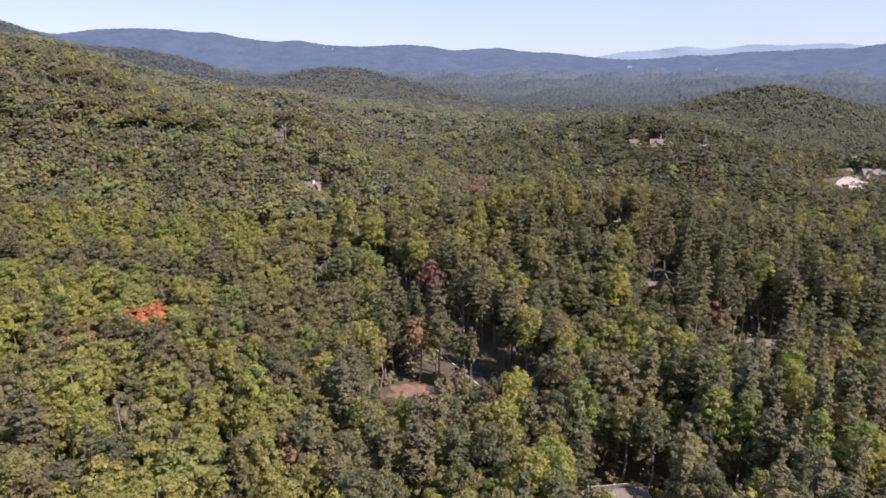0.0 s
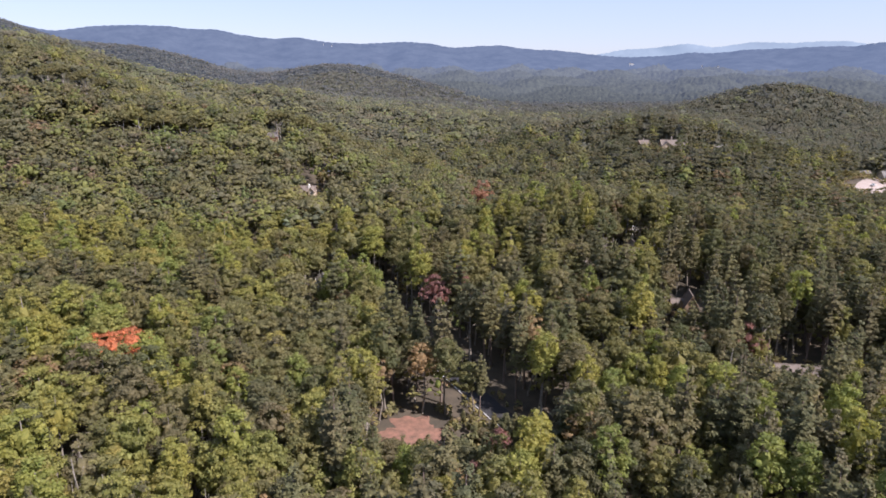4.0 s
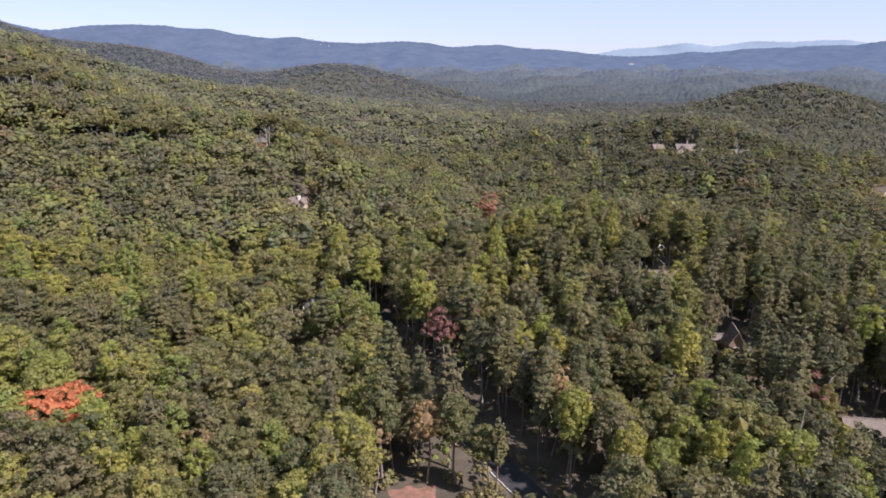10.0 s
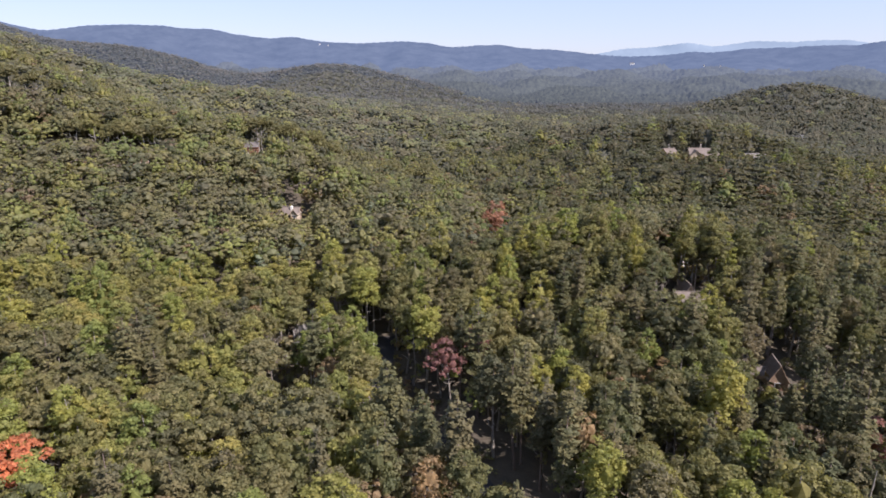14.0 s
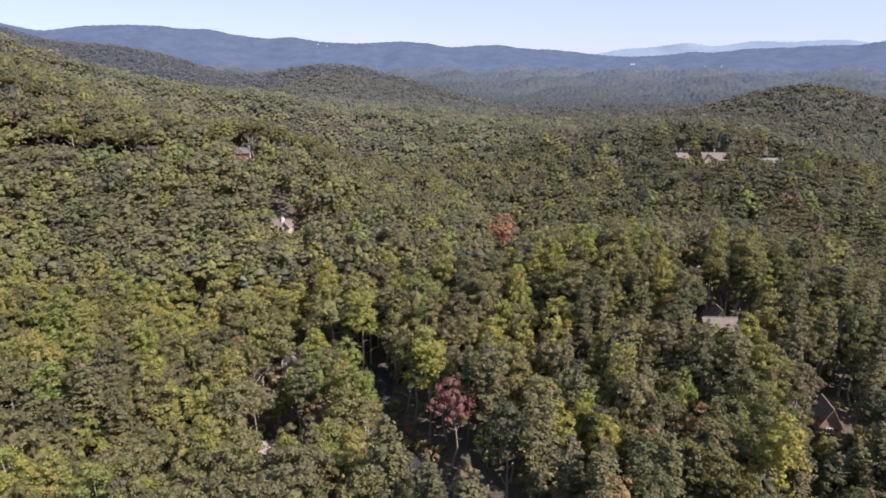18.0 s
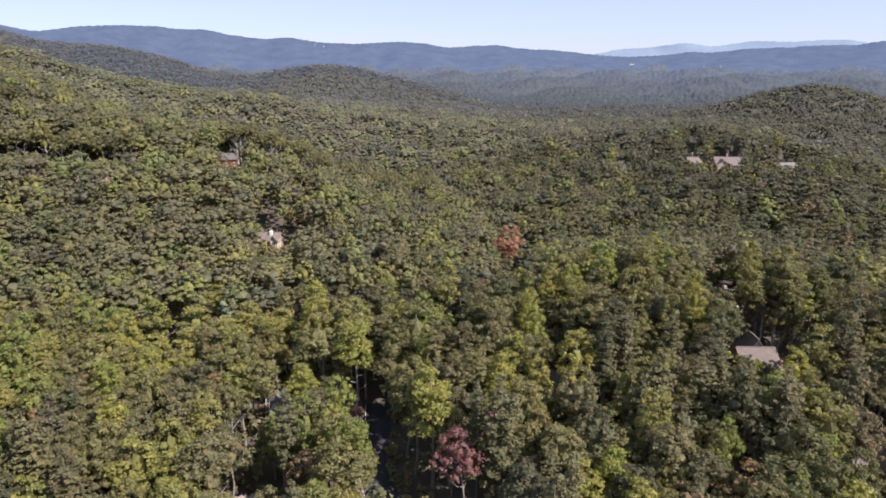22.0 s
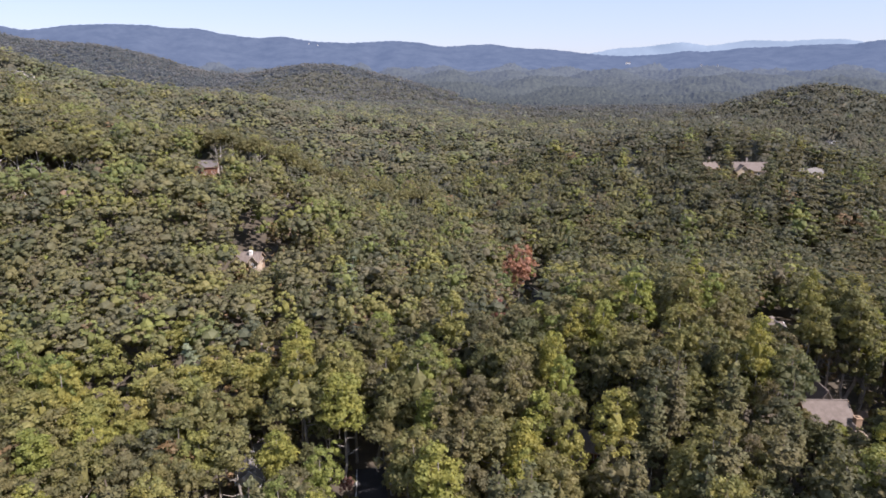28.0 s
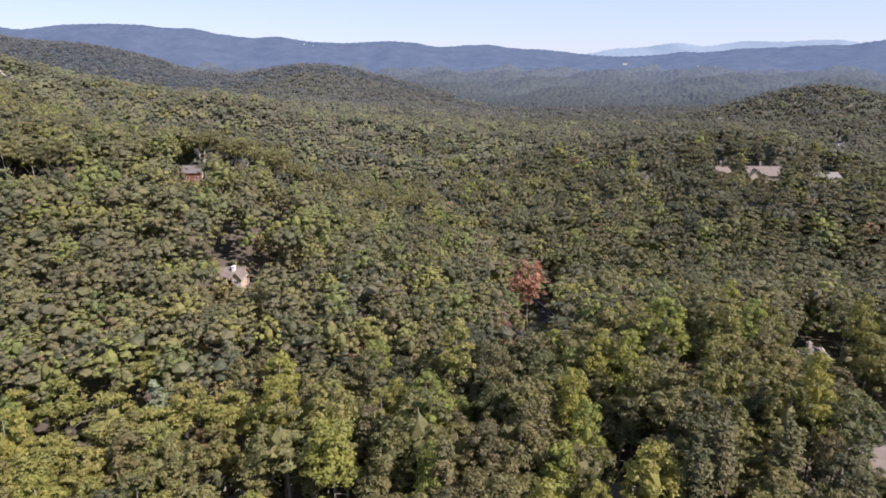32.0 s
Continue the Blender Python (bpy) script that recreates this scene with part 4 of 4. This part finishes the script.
def wing(house, cx, cy, along, length, width, wall_h, roof_h, wall, roof, z0=0.0, over=0.5, windows=2, boards=None):
    """One gabled part of a house: walls, two roof planes and windows."""
    m = pose(cx, cy, z0, 0, 0, 0 if along == "x" else 90)
    l, w = length / 2, width / 2
    bm = bmesh.new()
    ring = [(-l, -w), (l, -w), (l, w), (-l, w)]
    lo, hi = [bm.verts.new((x, y, -2.0)) for x, y in ring], [bm.verts.new((x, y, wall_h)) for x, y in ring]
    for i in range(4):
        j = (i + 1) % 4
        bm.faces.new((lo[i], lo[j], hi[j], hi[i]))
    bm.faces.new(lo[::-1])
    g = [bm.verts.new((s * l, 0, wall_h + roof_h)) for s in (-1, 1)]
    bm.faces.new((hi[3], hi[0], g[0]))
    bm.faces.new((hi[1], hi[2], g[1]))
    bm.transform(m)
    part("wall", bm, wall, house)
    k = roof_h / w
    ends = l + over
    for s in (-1, 1):
        e = l + over
        pts = [(-e, s * (w + over), wall_h - k * over + 0.12), (e, s * (w + over), wall_h - k * over + 0.12), (ends, s * 0.0, wall_h + roof_h + 0.12), (-ends, s * 0.0, wall_h + roof_h + 0.12)]
        bm = slab([p for p in (pts if s < 0 else pts[::-1])], 0.18)
        bm.transform(m)
        part("roof", bm, roof, house)
    bm = block(0, 0, wall_h + roof_h + 0.08, 2 * ends, 0.34, 0.12, None, 0.03)
    bm.transform(m)
    part("ridge_cap", bm, roof, house)
    for s in (-1, 1):
        bm = block(0, s * (w + over + 0.07), wall_h - k * over - 0.06, 2 * (l + over), 0.14, 0.13)
        bm.transform(m)
        part("gutter", bm, boards or wall, house)
    # boards along the gable edges
    for s in (-1, 1):
        for t in (-1, 1):
            e = s * (l + over + 0.03)
            a, b = Vector((e, t * (w + over), wall_h - k * over - 0.12)), Vector((e, 0, wall_h + roof_h - 0.12))
            bm = bmesh.new()
            vs = [bm.verts.new(p) for p in (a, b, b + Vector((0, 0, 0.28)), a + Vector((0, 0, 0.28)))]
            ws = [bm.verts.new(v.co + Vector((s * 0.06, 0, 0))) for v in vs]
            bm.faces.new(vs)
            bm.faces.new(ws[::-1])
            for i in range(4):
                j = (i + 1) % 4
                bm.faces.new((vs[j], vs[i], ws[i], ws[j]))
            bmesh.ops.recalc_face_normals(bm, faces=bm.faces)
            bm.transform(m)
            part("bargeboard", bm, boards or wall, house)
    for i in range(windows):
        x = -l + length * (i + 0.5) / windows
        p = m @ Vector((x, -w, wall_h * 0.55))
        window_part(house, p.x, p.y, p.z, 1.1, 1.3, 0 if along == "x" else 90)
    for s in (-1, 1):
        p = m @ Vector((s * l, 0, wall_h * 0.6 if wall_h > 2.4 else wall_h))
        window_part(house, p.x, p.y, p.z, 1.2, 1.3, (90 if s > 0 else -90) + (0 if along == "x" else 90))


def house(label, x, y, turn, z=None):
    e = tagged(new("house"), label, "house")
    e.matrix_basis = pose(x, y, at(x, y) if z is None else z, 0, 0, turn)
    return e


def chimney(h, x, y, z, height, w=0.9, mat=None):
    bm = block(x, y, z, w, w, height, None, 0.03)
    block(x, y, z + height, w + 0.16, w + 0.16, 0.18, bm)
    block(x, y, z + height + 0.18, w * 0.45, w * 0.45, 0.25, bm)
    part("chimney", bm, mat or brick_chimney, h)


def door_part(h, x, y, z=0.0, turn=0, w=1.0):
    bm = block(0, -0.05, 0, w, 0.08, 2.1)
    bm.transform(pose(x, y, z, 0, 0, turn))
    d = part("door", bm, door_paint, h)
    kb = block(w * 0.36, -0.12, 1.0, 0.06, 0.08, 0.06)
    kb.transform(pose(x, y, z, 0, 0, turn))
    part("handle", kb, shingle_grey, d)


def deck(h, x, y, sx, sy, z=0.6):
    part("deck", block(x, y, z - 0.15, sx, sy, 0.15), tan_siding, h)
    for a in (-1, 1):
        part("post", block(x + a * (sx / 2 - 0.1), y - sy / 2 + 0.1, z - 2.2, 0.14, 0.14, 3.2), tan_siding, h)
    part("rail", block(x, y - sy / 2 + 0.1, z + 0.9, sx, 0.08, 0.08), tan_siding, h)


h = house("low garage with a tan shingled roof among trees", 45, 109.5, 4)
wing(h, 0, 0, "x", 9.5, 6.5, 2.6, 1.5, white_siding, shingle_tan, windows=3)
door_part(h, -3.2, -3.25)
for vx, vy in ((-1.5, 1.2), (2.6, 1.4)):
    part("vent_pipe", block(vx, vy, 3.3, 0.16, 0.16, 0.9), shingle_dark, h)
h = house("cream house with a brown-grey gabled roof", 109.5, 170.5, -12)
wing(h, 0, 0, "x", 12, 8, 3.0, 2.6, cream, shingle_tan, windows=4)
wing(h, -2.5, -4.2, "y", 4.5, 4.6, 2.6, 1.9, cream, shingle_tan, windows=1)
wing(h, 2.6, -4.4, "y", 3.6, 3.4, 2.4, 1.4, white_siding, shingle_tan, windows=1)
door_part(h, 0.4, -4.0)
h = house("house with a steep pale gabled roof in the woods", 92, 202, -14, 23.5)
wing(h, 0, 0, "y", 6.0, 4.8, 2.6, 4.2, tan_siding, shingle_tan, windows=2)
wing(h, -3.0, 1.2, "x", 4.6, 4, 2.6, 1.6, tan_siding, shingle_tan, windows=2)
door_part(h, 1.2, -3.0)
h = house("tan-roofed house with a pointed rear gable", 86.5, 239.5, -6, 28.6)
wing(h, 0, 0, "x", 8.4, 8, 3.2, 2.9, tan_siding, shingle_tan, windows=3)
wing(h, 0.6, 4.0, "y", 7.0, 5.0, 3.8, 4.2, cream, shingle_tan, windows=2, boards=shingle_tan)
wing(h, 3.4, -4.6, "y", 3.0, 3.0, 2.4, 1.2, cream, shingle_tan, windows=1)
chimney(h, 4.6, -4.2, 0, 4.6, 1.2, tan_siding)
door_part(h, 0.5, -4.0)
deck(h, -1.5, -5.2, 4.4, 2.2)
h = house("house with a low grey-tan roof and white dormer", 97, 277, 4)
wing(h, 0, 0, "x", 8.5, 7, 3.0, 2.2, white_siding, shingle_tan, windows=3)
wing(h, 2.8, -1.2, "y", 5.0, 2.6, 4.2, 1.2, white_siding, shingle_grey, windows=1)
chimney(h, 2.0, 1.0, 4.0, 2.2)
h = house("dark brown house with a shaded tan roof", 38, 239.5, -22)
wing(h, 0, 0, "x", 7.6, 6.2, 3.0, 2.2, log_brown, shingle_tan, windows=4)
wing(h, -2.4, -4.4, "x", 4.4, 3.4, 2.2, 1.0, log_brown, shingle_tan, windows=2)
door_part(h, 1.0, -3.1)
h = house("small white cabin half hidden by trees", -28.5, 243, 10)
wing(h, 0, 0, "y", 6.5, 4.4, 4.2, 2.0, white_siding, shingle_grey, windows=2)
deck(h, 0, -4.2, 4.5, 2.0, 1.4)
door_part(h, -0.6, -3.25, 1.4)
h = house("small white shed with a pale roof beside a drive", -27.4, 251.5, 25)
wing(h, 0, 0, "x", 3.6, 3.0, 2.4, 1.0, white_siding, shingle_grey, windows=1)
h = house("tan-roofed house with a cream gable and white chimney", -44.4, 331, -8)
wing(h, 0, 0, "x", 6.8, 6.0, 3.2, 2.2, tan_siding, shingle_tan, windows=3)
chimney(h, 0.6, -1.0, 4.0, 1.9, 1.0, white_siding)
wing(h, 2.3, -2.2, "y", 4.4, 2.6, 3.8, 1.6, cream, shingle_tan, windows=0)
door_part(h, -1.6, -3.0)
h = house("two-storey brown log cabin with a grey roof", -75, 408, 6)
wing(h, 0, 0, "x", 6.5, 6.5, 5.4, 2.2, log_brown, shingle_dark, windows=2)
wing(h, -4.2, 1.2, "y", 6.0, 3.6, 4.6, 2.4, log_brown, shingle_grey, windows=1)
for lz in (0.6, 1.3, 2.0, 2.7, 3.4, 4.1, 4.8):
    part("log_course", block(0, -3.3, lz, 6.7, 0.22, 0.26, None, 0.04), log_brown, h)
chimney(h, 3.0, 1.0, 0, 8.8, 1.0)
deck(h, 0, -4.4, 6.5, 2.2, 1.8)
h = house("small house with a blue-grey metal roof", -36.5, 366, 20)
wing(h, 0, 0, "y", 6.5, 4.6, 3.0, 2.4, tan_siding, metal_blue, windows=2)
door_part(h, 0, -3.25)
h = house("small tan house on the wooded slope", -96.5, 412, 10)
wing(h, 0, 0, "x", 5.5, 5.0, 4.2, 1.8, tan_siding, shingle_dark, windows=2)
h = house("orange-tan cabin behind tall pale trunks", -120.5, 375, 15)
wing(h, 0, 0, "x", 7.5, 5.5, 4.6, 2.0, tan_siding, shingle_dark, windows=3)
chimney(h, 2.2, 0.8, 4.0, 3.6)
h = house("large house with a cream front gable and long grey roof", 194, 456, -10)
wing(h, 0, 0, "x", 17, 11, 3.6, 3.6, cream, shingle_tan, windows=5)
wing(h, -5.6, -5.6, "y", 5.5, 6.5, 3.6, 2.8, cream, shingle_tan, windows=1)
chimney(h, -1.0, 2.0, 6.0, 3.0)
door_part(h, -1.5, -5.5)
h = house("small tan house with a stone chimney", 176, 465, 12)
wing(h, 0, 0, "x", 7.5, 6.5, 3.4, 2.6, tan_siding, shingle_tan, windows=2)
chimney(h, 0, 0.5, 4.5, 4.0)
h = house("cream house at the wood's edge", 229, 457, 6)
wing(h, 0, 0, "x", 14, 8, 4.6, 2.4, cream, shingle_grey, windows=4)
h = house("far white house with a grey roof", 273, 713, -14)
wing(h, 0, 0, "x", 17, 10, 4.0, 3.4, white_siding, shingle_grey, windows=4)
for x, y, turn, lab in ((424, 716, 8, "far white house among reddish trees"), (436, 724, -10, "far white gabled house in the woods"), (446, 742, 15, "far pale house in the woods")):
    h = house(lab, x, y, turn)
    wing(h, 0, 0, "y", 9, 8, 5.0, 3.2, white_siding, shingle_grey, windows=2)
for x, y, turn, w, lab in ((343, 432, -12, 15, "grey-roofed house with white gable trim beside a drive"), (340, 458, 8, 11, "cream house behind a paved drive"),
                           (366, 488, 0, 12, "far grey-roofed house above a drive")):
    h = house(lab, x, y, turn)
    wing(h, 0, 0, "x", w, 9, 3.6, 3.4, cream, shingle_grey, windows=4)
    wing(h, -w * 0.3, -4.6, "y", 4.5, 5.5, 3.4, 2.8, cream, shingle_grey, windows=1)
h = house("small grey-roofed house lost in the woods", 84, 446, 0)
wing(h, 0, 0, "x", 8, 6, 4, 2.2, tan_siding, shingle_grey, windows=2)

# ---- rock outcrops on the wooded ridge ----


def outcrop(label, x, y, n, size, lift=0.0):
    """A cluster of weathered ledges, one boulder a part."""
    e = tagged(new("rock_outcrop"), label, "rock")
    e.matrix_basis = pose(x, y, at(x, y) + lift)
    for i in range(n):
        v, f = ICO1
        s = size * rng.uniform(0.5, 1.1)
        p = v * np.array([s * 1.5, s, s * 0.75]) * rng.uniform(0.75, 1.2, (len(v), 1))
        p[:, 2] = np.minimum(p[:, 2], s * 0.5)
        p += np.array([rng.normal(0, size * 1.3), rng.normal(0, size * 0.7), rng.uniform(-0.2, 0.8) * size])
        o = new("boulder", mesh_np("boulder", p, f, rock_mat))
        o.parent = e


outcrop("pale granite ledges on the wooded slope", -188, 505, 9, 3.0, 5)
outcrop("pale granite ledge below an orange tree", -236, 574, 9, 4.8, 4)
outcrop("far pale rocks on the hazy ridge", -545, 1160, 5, 5.0, 10)

# ---- parked cars ----
car_dark = rough_mat("dark_car_paint", (0.02, 0.022, 0.028), (0.035, 0.037, 0.045), 0.5, roughness=0.25)
car_pale = rough_mat("silver_car_paint", (0.42, 0.43, 0.45), (0.52, 0.53, 0.55), 0.5, roughness=0.28)
rubber = rough_mat("tyre_rubber", (0.02, 0.02, 0.02), (0.04, 0.04, 0.04), 3.0)


def car(label, x, y, turn, paint, lift=0.25):
    """A saloon: lower body, cabin glass and roof, four wheels with rims, lamps."""
    e = tagged(new("car"), label, "car")
    e.matrix_basis = pose(x, y, at(x, y) + lift, 0, 0, turn)
    bm = bmesh.new()
    prof = [(-2.25, 0.35), (-2.3, 0.75), (-2.1, 0.95), (-0.95, 1.0), (1.45, 1.02), (2.2, 0.95), (2.3, 0.6), (2.2, 0.32)]
    sides = [[bm.verts.new((px, s * 0.88, pz)) for px, pz in prof] for s in (-1, 1)]
    bm.faces.new(sides[0])
    bm.faces.new(sides[1][::-1])
    for i in range(len(prof)):
        j = (i + 1) % len(prof)
        bm.faces.new((sides[0][j], sides[0][i], sides[1][i], sides[1][j]))
    bmesh.ops.recalc_face_normals(bm, faces=bm.faces)
    body = part("body", bm, paint, e)
    bm = bmesh.new()
    low = [bm.verts.new(p) for p in ((-1.1, -0.8, 0.98), (1.6, -0.8, 0.98), (1.6, 0.8, 0.98), (-1.1, 0.8, 0.98))]
    top = [bm.verts.new(p) for p in ((-0.45, -0.66, 1.42), (1.05, -0.66, 1.42), (1.05, 0.66, 1.42), (-0.45, 0.66, 1.42))]
    for i in range(4):
        j = (i + 1) % 4
        bm.faces.new((low[i], low[j], top[j], top[i]))
    part("glasshouse", bm, glass, e, "dark car windows")
    part("roof", block(0.3, 0, 1.42, 1.52, 1.34, 0.05, None, 0.02), paint, e)
    for sx in (-1.4, 1.4):
        for sy in (-0.82, 0.82):
            v, f = tube([(sx, sy - 0.1, 0.32), (sx, sy + 0.1, 0.32)], [0.32, 0.32], 14)
            w = new("wheel", mesh_np("wheel", v, f, rubber))
            w.parent = e
            part("rim", block(sx, sy + (0.1 if sy > 0 else -0.1), 0.17, 0.3, 0.03, 0.3, None, 0.08), car_pale, w)
    for sy in (-0.6, 0.6):
        part("headlight", block(-2.27, sy, 0.66, 0.08, 0.36, 0.14), trim_white, body)
        part("tail_light", block(2.27, sy, 0.7, 0.08, 0.3, 0.14), door_paint, body)


car("dark car parked under the trees", -40.3, 283.6, 60, car_dark)
car("silver car parked on the paved drive", 313, 411, 35, car_pale, 0.5)

# ---- far buildings on the low ridge ----


def far_building(label, bearing, radius, rise, w, h, turn):
    e = tagged(new("far_building"), label, "building")
    a = radians(bearing)
    e.matrix_basis = pose(radius * math.sin(a), radius * math.cos(a), 100 + math.tan(radians(rise)) * radius, 0, 0, turn)
    part("wall", block(0, 0, -3, w, 8, 3 + h), white_siding, e)
    part("roof", slab([(-w / 2 - 0.5, -4.6, h), (w / 2 + 0.5, -4.6, h), (w / 2 + 0.5, 0, h + 1.6), (-w / 2 - 0.5, 0, h + 1.6)], 0.4), shingle_grey, e)
    part("roof", slab([(w / 2 + 0.5, 4.6, h), (-w / 2 - 0.5, 4.6, h), (-w / 2 - 0.5, 0, h + 1.6), (w / 2 + 0.5, 0, h + 1.6)], 0.4), shingle_grey, e)
    for i in range(3):
        part("window", block(-w / 2 + w * (i + 0.5) / 3, -4.05, h * 0.3, 1.6, 0.1, h * 0.5), glass, e)


for b, r, up, w, h in ((19.9, 3120, 0.03, 20, 4), (25.4, 3150, -0.12, 7, 3), (26.6, 3150, -0.14, 6, 3), (-6.1, 4180, 1.6, 5, 2.5), (-5.4, 4180, 1.5, 5, 2.5)):
    far_building("tiny white building on a distant ridge", b, r, up, w, h, -b)
